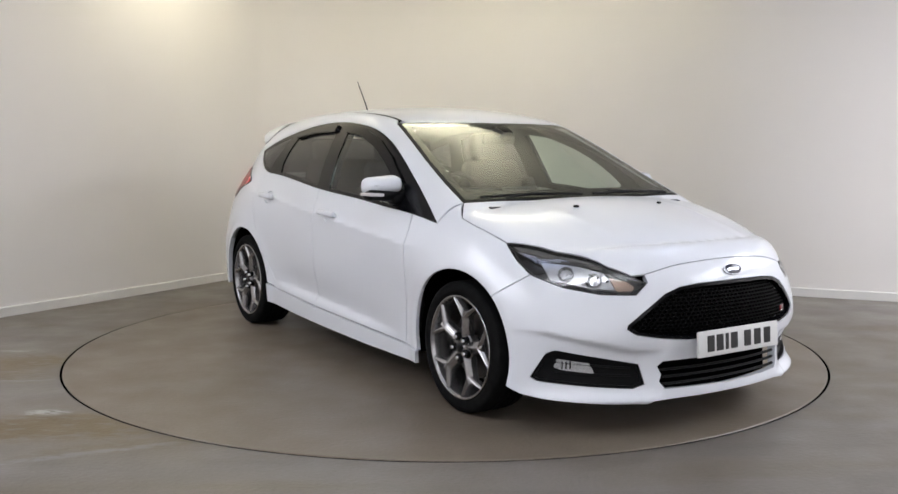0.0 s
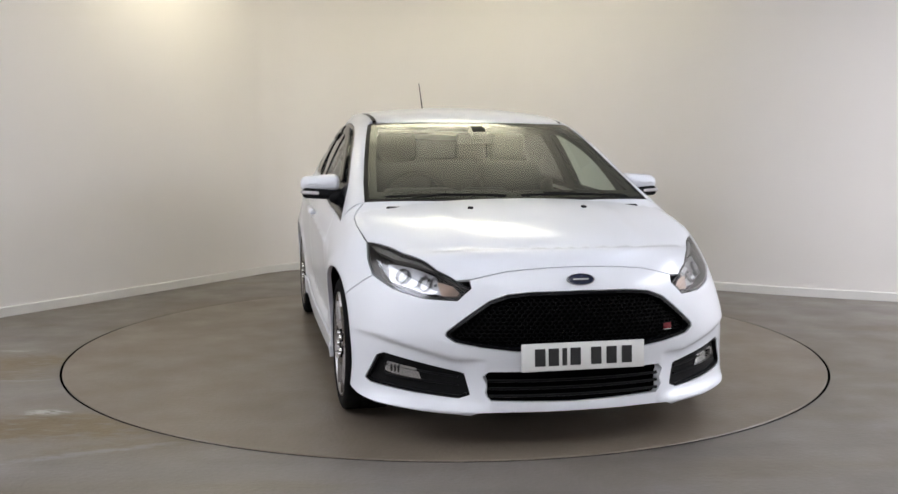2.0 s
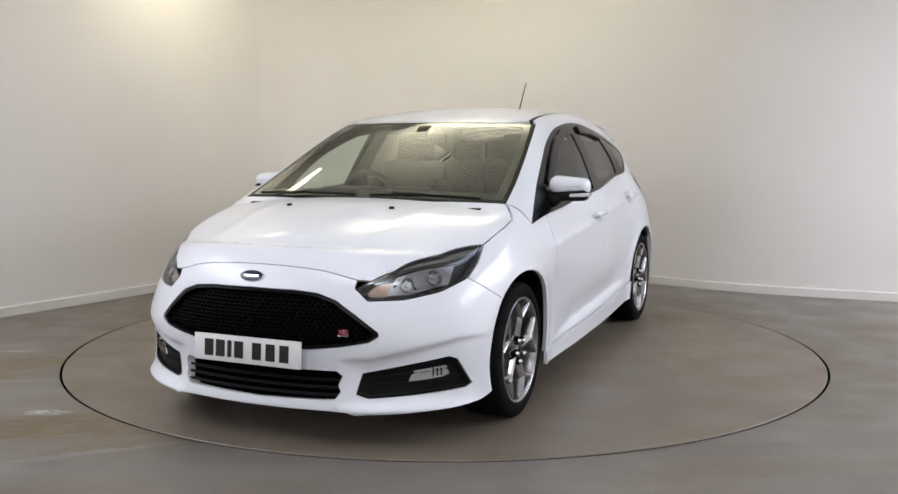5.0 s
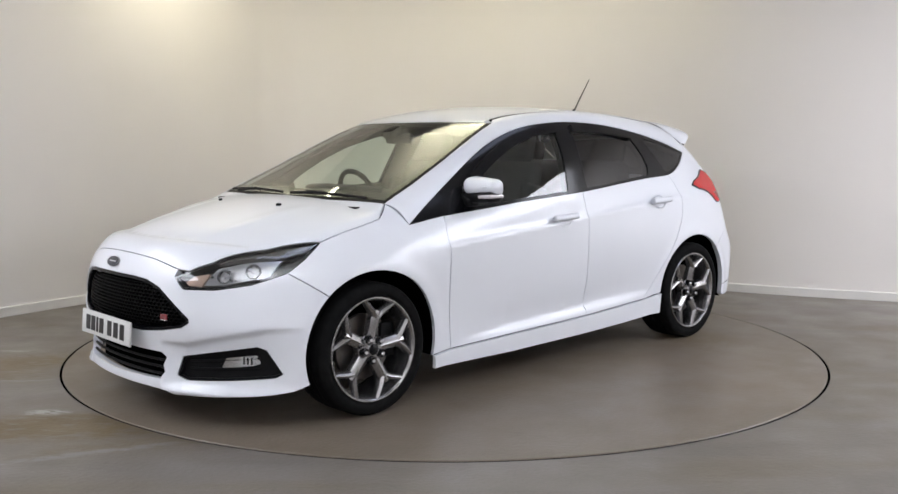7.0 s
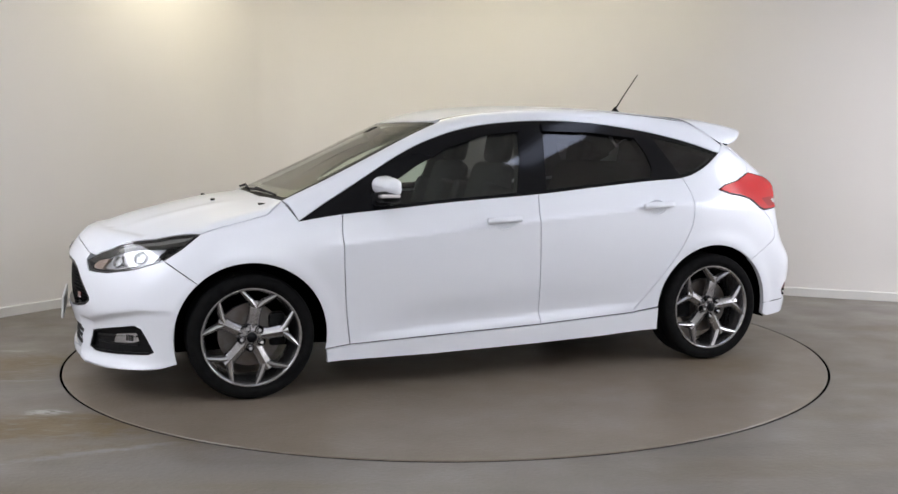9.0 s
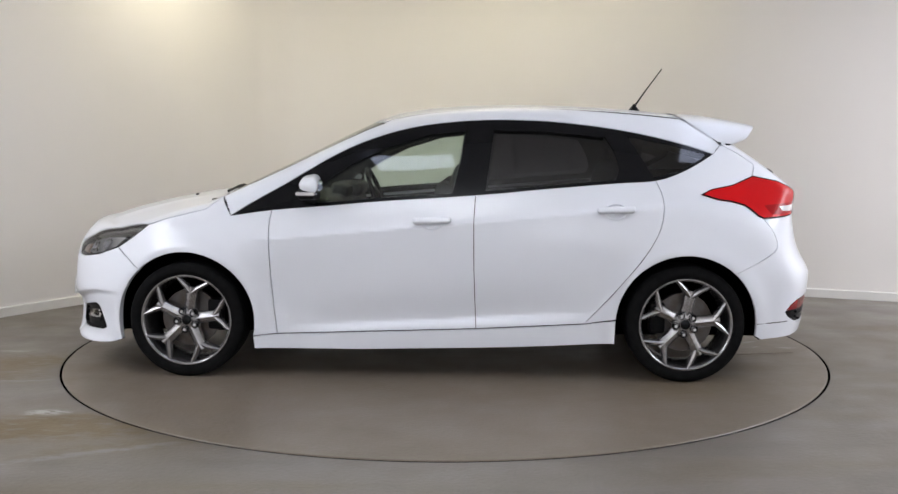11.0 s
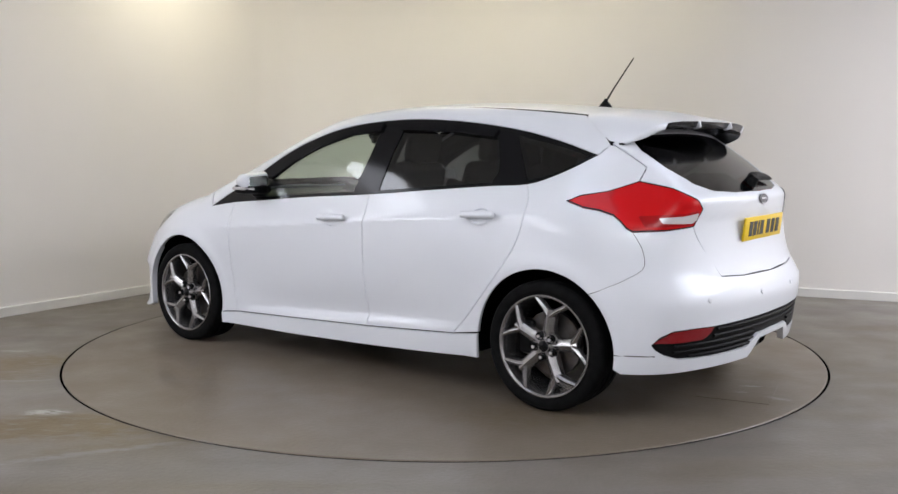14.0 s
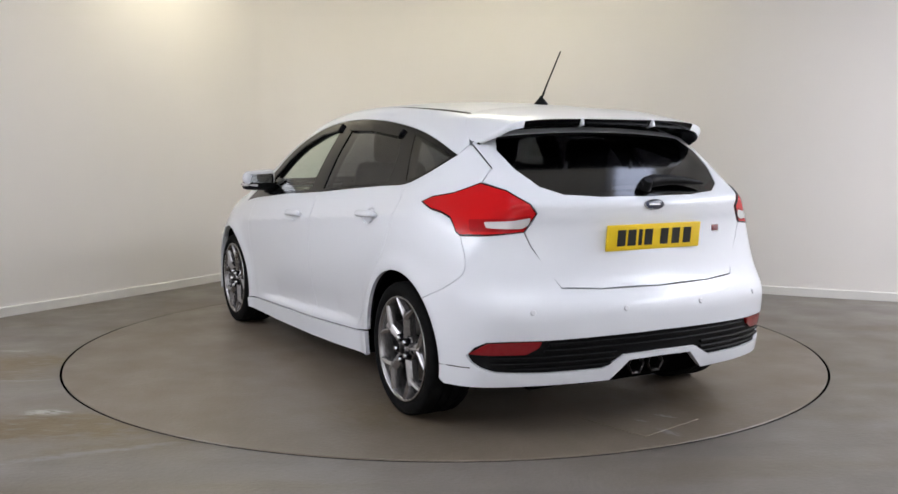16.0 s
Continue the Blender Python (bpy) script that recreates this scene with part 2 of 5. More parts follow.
def join(*bms):
    out = bms[0]
    for b in bms[1:]:
        me = bpy.data.meshes.new("tmp")
        b.to_mesh(me)
        b.free()
        out.from_mesh(me)
        bpy.data.meshes.remove(me)
    return out


def chain(pts, n=6, closed=False):
    """A smooth curve through points (Catmull-Rom)."""
    p = np.array(pts, float)
    out = []
    m = len(p)
    for i in range(m if closed else m - 1):
        a, b = p[(i - 1) % m] if closed or i else 2 * p[0] - p[1], p[i]
        c = p[(i + 1) % m]
        d = p[(i + 2) % m] if closed or i + 2 < m else 2 * p[-1] - p[-2]
        for k in range(n):
            t = k / n
            out.append(0.5 * (2 * b + (c - a) * t + (2 * a - 5 * b + 4 * c - d) * t * t + (3 * b - a - 3 * c + d) * t ** 3))
    if not closed:
        out.append(p[-1])
    return np.array(out)


# ---------------------------------------------------------------- the room
# plan of the studio wall, a soft corner and a long bowed back
WALL_PLAN = chain([(-7.6, -6.0), (-5.3, -2.45), (-3.22, 0.83), (-2.68, 1.68), (-1.96, 2.88), (-1.72, 3.27), (-1.42, 3.52),
                   (-0.9, 3.58), (0.3, 3.35), (1.69, 2.70), (2.56, 2.09), (3.66, 1.61), (5.6, 0.95), (7.6, 0.4)], 8)


def sweep_wall(name, plan, z0, z1, thick, mat, inner=0.0, top_bevel=0.0):
    """An upright band along the plan; its face to the room is moved inwards by inner."""
    d = np.gradient(plan, axis=0)
    nrm = np.c_[d[:, 1], -d[:, 0]] / np.hypot(d[:, 0], d[:, 1])[:, None]
    a, b = plan + nrm * inner, plan - nrm * thick
    n = len(plan)
    rows = [(a, z0), (a, z1 - top_bevel), (a - nrm * top_bevel, z1), (b, z1), (b, z0)]
    verts = [(x, y, z) for pts, z in rows for x, y in pts]
    faces = [(k * n + i, k * n + i + 1, (k + 1) % 5 * n + i + 1, (k + 1) % 5 * n + i) for k in range(5) for i in range(n - 1)]
    return mesh_object(name, verts, faces, mat, smooth=False)


w = sweep_wall("wall_north", WALL_PLAN, -0.05, CEIL, 0.2, M_WALL)
for pl in w.data.polygons:
    pl.use_smooth = True
w.data.set_sharp_from_angle(angle=radians(40))
tagged(w, "cream painted studio wall with a soft rounded corner", "wall", kind="structure")
sk = sweep_wall("baseboard", WALL_PLAN, 0.0, 0.072, -0.002, M_TRIM, inner=0.016, top_bevel=0.006)
tagged(sk, "low off-white painted skirting board along the wall", "skirting", kind="structure")
for nm, (x0, y0, x1, y1) in {"wall_south": (-7.7, -8.2, 7.7, -8.0), "wall_east": (7.6, -8.0, 7.8, 0.7), "wall_west": (-7.8, -8.0, -7.6, -5.8)}.items():
    b = rbox(x1 - x0, y1 - y0, CEIL + 0.05, 0, m=pose((x0 + x1) / 2, (y0 + y1) / 2, CEIL / 2 - 0.025))
    tagged(part(nm, b, M_WALL), "plain cream studio wall", "wall", kind="structure")
b = rbox(16.4, 13.4, 0.1, 0, m=pose(0, -2.2, CEIL + 0.052))
tagged(part("ceiling", b, M_CEIL), "plain white studio ceiling", "ceiling", kind="structure")
for nm, lx, ly, sx, sy, watts, tone in PANELS:
    b = rbox(sx + 0.08, sy + 0.08, 0.07, 0.01, 1, m=pose(lx, ly, 3.264))
    tagged(part("ceiling_light", b, M_TRIM), "flat white ceiling light panel, out of view", "ceiling light", group="ceiling lights")
# housings and rods made up for the added uplights
for nm, lx, ly, sx, sy, watts, tone in UPLIGHTS:
    up = tagged(part("added_uplight", rbox(sx + 0.06, sy + 0.06, 0.06, 0.012, 1, m=pose(lx, ly, 2.825)), M_TRIM), "unseen white lamp trough added for soft ceiling light, hung on rods", "ceiling light", group="uplighters")
    for k in (-1, 1):
        part("rod", tube([(lx + k * (sx / 2 + 0.015), ly, 2.84), (lx + k * (sx / 2 + 0.015), ly, 3.31)], 0.006, 6), M_CHROME, up)


def floor_with_hole(r):
    """The floor sheet with a round opening for the turntable."""
    bm = bmesh.new()
    n = 160
    rings = []
    for k, rad in enumerate((r, r + 0.02, r + 0.3, r + 1.2, 0)):
        ring = []
        for i in range(n):
            a = 2 * math.pi * i / n
            c, s = math.cos(a), math.sin(a)
            if rad:
                ring.append(bm.verts.new((rad * c, rad * s, -0.003 if k == 0 else 0)))
            else:
                q = min(9.5 / max(abs(c), 1e-6), 9.5 / max(abs(s), 1e-6))
                ring.append(bm.verts.new((q * c, q * s, 0)))
        rings.append(ring)
    wall = [bm.verts.new((v.co.x, v.co.y, -0.085)) for v in rings[0]]
    for a, b in [(wall, rings[0])] + list(zip(rings, rings[1:])):
        for i in range(n):
            bm.faces.new((a[i], a[(i + 1) % n], b[(i + 1) % n], b[i]))
    return bm


fl = part("floor", floor_with_hole(DISC_R + 0.014), M_FLOOR)
tagged(fl, "worn grey resin floor with brown stains and scuffs", "floor", kind="structure")
pit = part("turntable_pit", rbox(5.2, 5.2, 0.02, 0, m=pose(0, 0, -0.09)), M_DARK)
tagged(pit, "dark pit under the turntable", "pit", kind="structure")

turntable = tagged(new("turntable"), "round grey resin turntable set flush in the floor", "turntable")
part("disc", lathe([(0, 0), (1.5, 0), (DISC_R - 0.004, 0), (DISC_R, -0.004), (DISC_R, -0.075), (0, -0.075)], 160,
                   m=pose(0, 0, 0, 90)), M_DISC, turntable)
# black band that paints the gap's shade onto the disc edge
part("disc_gap_shade", lathe([(DISC_R + 0.001, -0.004), (DISC_R + 0.003, -0.006), (DISC_R + 0.003, -0.07), (DISC_R + 0.001, -0.07)], 160, m=pose(0, 0, 0, 90), closed=True), M_DARK, turntable, "black band on the disc edge for the gap's shade")
# added black ring, the same painted shade on the floor side
b = lathe([(DISC_R + 0.0135, -0.004), (DISC_R + 0.0135, -0.082), (DISC_R + 0.0115, -0.082), (DISC_R + 0.0115, -0.004)], 160, m=pose(0, 0, 0, 90), closed=True)
tagged(part("gap_shade_ring", b, M_DARK), "black ring for the shade in the gap round the turntable", "gap lining", kind="structure")
part("hatch_cover", rbox(0.36, 0.40, 0.004, 0.001, 1, m=pose(-1.90, 0.03, 0.0015, 0, 0, 12)), M_DISC, turntable, "flush square hatch cover")
# ---------------------------------------------------------------- the car's skin, as a closed form
def spline(xs):
    """Matrix that gives the second derivatives of a natural spline from its values."""
    n = len(xs)
    h = np.diff(xs)
    a, r = np.eye(n), np.zeros((n, n))
    for i in range(1, n - 1):
        a[i, i - 1:i + 2] = h[i - 1], 2 * (h[i - 1] + h[i]), h[i]
        r[i, i - 1:i + 2] = 6 / h[i - 1], -6 / h[i - 1] - 6 / h[i], 6 / h[i]
    return np.linalg.solve(a, r)


def curve_at(xs, ys, q, mat=None):
    """A natural spline; ys is (n,) or (n, len(q)). Ends go on level in q."""
    xs, ys, q = np.asarray(xs, float), np.asarray(ys, float), np.clip(q, xs[0], xs[-1])
    m = (spline(xs) if mat is None else mat) @ ys
    i = np.clip(np.searchsorted(xs, q) - 1, 0, len(xs) - 2)
    h = xs[i + 1] - xs[i]
    a, b = (xs[i + 1] - q) / h, (q - xs[i]) / h
    if ys.ndim == 1:
        y0, y1, m0, m1 = ys[i], ys[i + 1], m[i], m[i + 1]
    else:
        k = np.arange(len(q))
        y0, y1, m0, m1 = ys[i, k], ys[i + 1, k], m[i, k], m[i + 1, k]
    return a * y0 + b * y1 + ((a ** 3 - a) * m0 + (b ** 3 - b) * m1) * h * h / 6


# half width of the body side, by height (rows) and length (columns)
SIDE_X = (-2.0, -1.7, -1.4, -1.0, -0.3, 0.3, 0.9, 1.3, 1.7, 2.0)
SIDE_Z = (0.16, 0.30, 0.50, 0.745, 0.90, 1.05, 1.20, 1.40)
SIDE_W = np.array([
    (0.800, 0.864, 0.868, 0.862, 0.878, 0.880, 0.880, 0.885, 0.870, 0.800),
    (0.805, 0.868, 0.880, 0.874, 0.888, 0.888, 0.886, 0.890, 0.868, 0.795),
    (0.805, 0.874, 0.900, 0.886, 0.896, 0.898, 0.898, 0.906, 0.862, 0.780),
    (0.760, 0.848, 0.890, 0.890, 0.902, 0.906, 0.908, 0.893, 0.812, 0.720),
    (0.690, 0.793, 0.855, 0.855, 0.876, 0.878, 0.855, 0.815, 0.745, 0.650),
    (0.600, 0.695, 0.775, 0.785, 0.822, 0.815, 0.770, 0.735, 0.660, 0.570),
    (0.500, 0.620, 0.692, 0.715, 0.756, 0.745, 0.700, 0.650, 0.580, 0.480),
    (0.380, 0.480, 0.545, 0.590, 0.638, 0.622, 0.570, 0.530, 0.460, 0.380)])
SIDE_MX, SIDE_MZ = spline(SIDE_X), spline(SIDE_Z)
WHEELS = ((1.324, 0.310), (-1.330, 0.310))


def half_width(x, z):
    rows = np.array([curve_at(SIDE_X, r, x, SIDE_MX) for r in SIDE_W])
    wd = curve_at(SIDE_Z, rows, z, SIDE_MZ)
    for wx, wz in WHEELS:
        r = np.hypot(x - wx, z - wz)
        wd = wd + 0.012 * np.exp(-((r - 0.385) / 0.05) ** 2)
    d = z - (0.824 - 0.082 * x)                                # the crease under the door handles
    on = np.clip((1.02 - x) / 0.22, 0, 1) / (1 + np.exp(-(x + 1.30) / 0.06))
    wd = wd + on * 0.014 * np.exp(-(np.sqrt(d ** 2 + 0.004 ** 2) - 0.004) / np.where(d > 0, 0.022, 0.075))
    d = z - (0.330 - 0.05 * x)                                 # the fold low on the doors
    low = np.exp(-(d / np.where(d < 0, 0.026, 0.11)) ** 2) * np.clip((0.78 - x) / 0.35, 0, 1) * np.clip((x + 0.88) / 0.35, 0, 1)
    return wd - 0.027 * low


HOOD_X, HOOD_Z = (0.6, 1.0, 1.2, 1.434, 1.6, 1.8, 2.0, 2.08, 2.14, 2.2), (1.0, 0.995, 0.985, 0.961, 0.930, 0.884, 0.816, 0.771, 0.724, 0.66)
ROOF_X = (-2.2, -1.8, -1.5, -1.2, -0.9, -0.5, -0.2, 0.1, 0.25, 0.4, 0.7, 1.0, 1.25, 1.5)
ROOF_Z = (1.26, 1.360, 1.411, 1.450, 1.472, 1.486, 1.482, 1.460, 1.432, 1.377, 1.232, 1.086, 0.960, 0.82)
HOOD_M, ROOF_M = spline(HOOD_X), spline(ROOF_X)


def height(x, y):
    hood = curve_at(HOOD_X, HOOD_Z, x, HOOD_M) - y * y * curve_at(CROWN_X, CROWN_A, x, CROWN_M)
    rib = np.exp(-((y - 0.43 + 0.10 * (x - 1.3)) / 0.05) ** 2) * np.exp(-((x - 1.62) / 0.24) ** 4)
    hood = hood + 0.006 * rib
    roof = curve_at(ROOF_X, ROOF_Z, x, ROOF_M) - y * y * curve_at(ARCH_X, ARCH_A, x, ARCH_M)
    return np.maximum(hood, roof)


NOSE_Z, NOSE_X = (0.10, 0.15, 0.20, 0.33, 0.43, 0.52, 0.60, 0.66, 0.71, 0.80, 1.0), (2.120, 2.155, 2.160, 2.155, 2.180, 2.188, 2.184, 2.172, 2.150, 2.08, 1.9)
TAIL_Z = (0.15, 0.25, 0.36, 0.50, 0.58, 0.64, 0.70, 0.80, 0.90, 0.98, 1.10)
TAIL_X = (-2.05, -2.09, -2.112, -2.128, -2.122, -2.088, -2.060, -2.036, -2.026, -2.029, -2.045)
GLASS_Z, GLASS_X = (0.80, 1.04, 1.155, 1.30, 1.45), (-2.300, -1.990, -1.838, -1.625, -1.400)
CROWN_X, CROWN_A = (0.8, 1.2, 1.55, 2.0, 2.25), (0.05, 0.09, 0.18, 0.33, 0.44)
ARCH_X, ARCH_A = (-2.0, -1.5, -0.4, 0.3, 0.8, 1.3), (0.14, 0.14, 0.118, 0.145, 0.11, 0.07)
SWEEP_Z, SWEEP_A = (0.10, 0.30, 0.45, 0.68, 0.95), (0.90, 0.94, 1.02, 1.42, 1.75)
NOSE_M, TAIL_M, GLASS_M = spline(NOSE_Z), spline(TAIL_Z), spline(GLASS_Z)
CROWN_M, ARCH_M, SWEEP_M = spline(CROWN_X), spline(ARCH_X), spline(SWEEP_Z)


def nose(y, z):
    sweep = curve_at(SWEEP_Z, SWEEP_A, z, SWEEP_M)
    line = np.interp(y, (0.3, 0.5, 0.61, 0.8, 0.87), (0.385, 0.376, 0.404, 0.45, 0.45))
    ledge = 0.030 / (1 + np.exp(-(line - z) / 0.004)) * np.clip((y - 0.38) / 0.10, 0, 1)
    blade = 0.034 * np.exp(-((z - 0.166) / 0.028) ** 2) * np.clip((y - 0.36) / 0.10, 0, 1)
    return curve_at(NOSE_Z, NOSE_X, z, NOSE_M) - sweep * (0.28 * y * y + 0.347 * y ** 4) - ledge + blade


def tail(y, z):
    fold = 0.007 / (1 + np.exp(-(z - 0.932) / 0.010)) * np.exp(-np.maximum(z - 0.932, 0) / 0.07) * np.clip((0.66 - y) / 0.12, 0, 1)
    return -fold + soft_max(curve_at(TAIL_Z, TAIL_X, z, TAIL_M), curve_at(GLASS_Z, GLASS_X, z, GLASS_M), 0.035) - 0.004 + 0.22 * y * y + 0.22 * y ** 6


def soft_max(a, b, k):
    h = np.maximum(k - np.abs(a - b), 0) / k
    return np.maximum(a, b) + h * h * k / 4


def skin(p):
    """Below zero inside the body."""
    x, y, z = p[:, 0], np.abs(p[:, 1]), p[:, 2]
    f = soft_max(y - half_width(x, z), z - height(x, y), 0.07)
    f = soft_max(f, 0.9 * (x - nose(y, z)), 0.05)
    return soft_max(f, 0.9 * (tail(y, z) - x), 0.06)


def meet(origin, way, far=1.3):
    """Outermost place where rays from the inside meet the skin."""
    o, d = np.asarray(origin, float), np.asarray(way, float)
    n = len(o)
    steps = np.linspace(far, 0.0, 66)
    hit_at = np.full(n, -1)
    best, best_f = np.zeros(n), np.full(n, 9.0)
    for k, s in enumerate(steps):
        f = skin(o + s * d)
        upd = (f < best_f) & (hit_at < 0)
        best[upd], best_f[upd] = s, f[upd]
        hit_at[(f < 0) & (hit_at < 0)] = k
    good = hit_at > 0
    lo = np.where(good, steps[np.maximum(hit_at, 0)], best)
    hi = np.where(good, steps[np.maximum(hit_at - 1, 0)], best)
    for _ in range(16):
        mid = (lo + hi) / 2
        inside = skin(o + mid[:, None] * d) < 0
        lo, hi = np.where(inside, mid, lo), np.where(inside, hi, mid)
    return o + ((lo + hi) / 2)[:, None] * d


def slope(p, e=0.004):
    g = np.stack([skin(p + e * np.eye(3)[i]) - skin(p - e * np.eye(3)[i]) for i in range(3)], 1)
    return g / np.linalg.norm(g, axis=1)[:, None]


# ways of laying a flat outline on the skin
def lay_flat(way, e1, e2, base):
    way, e1, e2, base = (np.array(v, float) for v in (way, e1, e2, base))

    def to2(p):
        q = np.asarray(p, float) - base
        return np.c_[q @ e1, q @ e2]

    def rays(uv):
        return base + uv[:, :1] * e1 + uv[:, 1:] * e2, np.tile(way, (len(uv), 1))
    return to2, rays


def lay_round(cx, face):
    def to2(p):
        p = np.asarray(p, float)
        return np.c_[np.arctan2(p[:, 1], face * (p[:, 0] - cx)) * 0.95, p[:, 2]]

    def rays(uv):
        a = uv[:, 0] / 0.95
        z = np.zeros(len(uv))
        return np.c_[z + cx, z, uv[:, 1]], np.c_[face * np.cos(a), np.sin(a), z]
    return to2, rays


R2 = math.sqrt(0.5)
SIDE = lay_flat((0, 1, 0), (1, 0, 0), (0, 0, 1), (0, 0, 0))
TOP = lay_flat((0, 0, 1), (1, 0, 0), (0, 1, 0), (0, 0, 0.5))
CANT = lay_flat((0, R2, R2), (1, 0, 0), (0, -R2, R2), (0, 0, 0.6))
NOSE = lay_round(1.15, 1)
TAIL = lay_round(-1.15, -1)
REAR = lay_flat((-R2, 0, R2), (0, 1, 0), (R2, 0, R2), (-1.2, 0, 0.5))


def on_side(pts):
    p = np.array(pts, float)
    z = np.zeros(len(p))
    return meet(np.c_[p[:, 0], z, p[:, 1]], np.tile((0, 1.0, 0), (len(p), 1)))


def on_top(pts):
    p = np.array(pts, float)
    return meet(np.c_[p, np.full(len(p), 0.5)], np.tile((0, 0, 1.0), (len(p), 1)))


def on_nose(pts):
    p = np.array(pts, float)
    z = np.zeros(len(p))
    return meet(np.c_[z + 1.0, p], np.tile((1.0, 0, 0), (len(p), 1)))


def on_tail(pts):
    p = np.array(pts, float)
    z = np.zeros(len(p))
    return meet(np.c_[z - 1.0, p], np.tile((-1.0, 0, 0), (len(p), 1)))


def snap(pts, lay):
    return meet(*lay[1](lay[0](pts)))


def inside_loop(pts, loop):
    x, y = pts[:, 0], pts[:, 1]
    res = np.zeros(len(pts), bool)
    a, b = loop, np.roll(loop, -1, 0)
    for (x0, y0), (x1, y1) in zip(a, b):
        if y0 != y1:
            res ^= ((y0 > y) != (y1 > y)) & (x < (x1 - x0) * (y - y0) / (y1 - y0) + x0)
    return res


def dense(loop, step):
    out = []
    for a, b in zip(loop, np.roll(loop, -1, 0)):
        n = max(1, int(math.ceil(np.hypot(*(b - a)) / step)))
        out += [a + (b - a) * k / n for k in range(n)]
    return np.array(out)


def round_corners(loop, r):
    out = []
    loop = loop[np.hypot(*(loop - np.roll(loop, 1, 0)).T) > 1e-4]
    n = len(loop)
    for i in range(n):
        a, b, c = loop[i - 1], loop[i], loop[(i + 1) % n]
        u, v = a - b, c - b
        lu, lv = np.hypot(*u), np.hypot(*v)
        if lu < 1e-6 or lv < 1e-6:
            continue
        turn = math.pi - math.acos(max(-1, min(1, float(u @ v) / lu / lv)))
        d = min(r, lu * 0.45, lv * 0.45)
        if turn < 0.3 or r == 0:
            out.append(b)
        else:
            p, q = b + u / lu * d, b + v / lv * d
            out += [(1 - t) ** 2 * p + 2 * t * (1 - t) * b + t * t * q for t in (0, 0.25, 0.5, 0.75, 1)]
    return np.array(out)


def area2(loop):
    a, b = loop, np.roll(loop, -1, 0)
    return 0.5 * float((a[:, 0] * b[:, 1] - b[:, 0] * a[:, 1]).sum())


def shift(loop, by):
    """Move a counter-clockwise outline inwards by a small step."""
    d = np.roll(loop, -1, 0) - np.roll(loop, 1, 0)
    d /= np.maximum(np.hypot(d[:, 0], d[:, 1]), 1e-9)[:, None]
    return loop + by * np.c_[-d[:, 1], d[:, 0]]


from mathutils.geometry import delaunay_2d_cdt


def sheet(loops, lay, gap, inset, step, radius, edge=0.02):
    """Points and triangles of an outline with holes, laid on the skin."""
    to2, rays = lay
    rings = []
    for k, lp in enumerate(loops):
        q = to2(lp)
        q = round_corners(q, radius)
        if area2(q) < 0:
            q = q[::-1]
        q = dense(q, edge)
        if k:
            q = q[::-1]
        rings.append(shift(q, gap))
    inner = [shift(r, inset) for r in rings] if inset else []
    allr = rings + inner
    lo, hi = rings[0].min(0), rings[0].max(0)
    gx, gy = np.meshgrid(np.arange(lo[0], hi[0], step), np.arange(lo[1], hi[1], step * 0.87))
    gx = gx + (np.arange(gx.shape[0]) % 2)[:, None] * step / 2
    g = np.c_[gx.ravel(), gy.ravel()]
    ok = inside_loop(g, rings[0])
    for r in rings[1:]:
        ok &= ~inside_loop(g, r)
    g = g[ok]
    allb = np.vstack(allr)
    if len(g):
        near = np.min(np.hypot(g[:, None, 0] - allb[None, :, 0], g[:, None, 1] - allb[None, :, 1]), axis=1)
        g = g[near > step * 0.45]
    pts = np.vstack([allb, g])
    edges, base = [], 0
    for r in allr:
        n = len(r)
        edges += [(base + i, base + (i + 1) % n) for i in range(n)]
        base += n
    vs, _, fs, ov, _, _ = delaunay_2d_cdt([Vector(p) for p in pts], edges, [], 0, 1e-7)
    uv = np.array([tuple(v) for v in vs])
    fs = np.array([f for f in fs if len(f) == 3])
    cen = uv[fs].mean(1)
    ok = inside_loop(cen, rings[0])
    for r in rings[1:]:
        ok &= ~inside_loop(cen, r)
    fs = fs[ok]
    o, d = rays(uv)
    p = meet(o, d)
    where = {}
    for i, src in enumerate(ov):
        for s in src:
            where[s] = i
    loops_i, base = [], 0
    for r in rings:
        loops_i.append([where[base + i] for i in range(len(r))])
        base += len(r)
    return p, slope(p), fs, loops_i


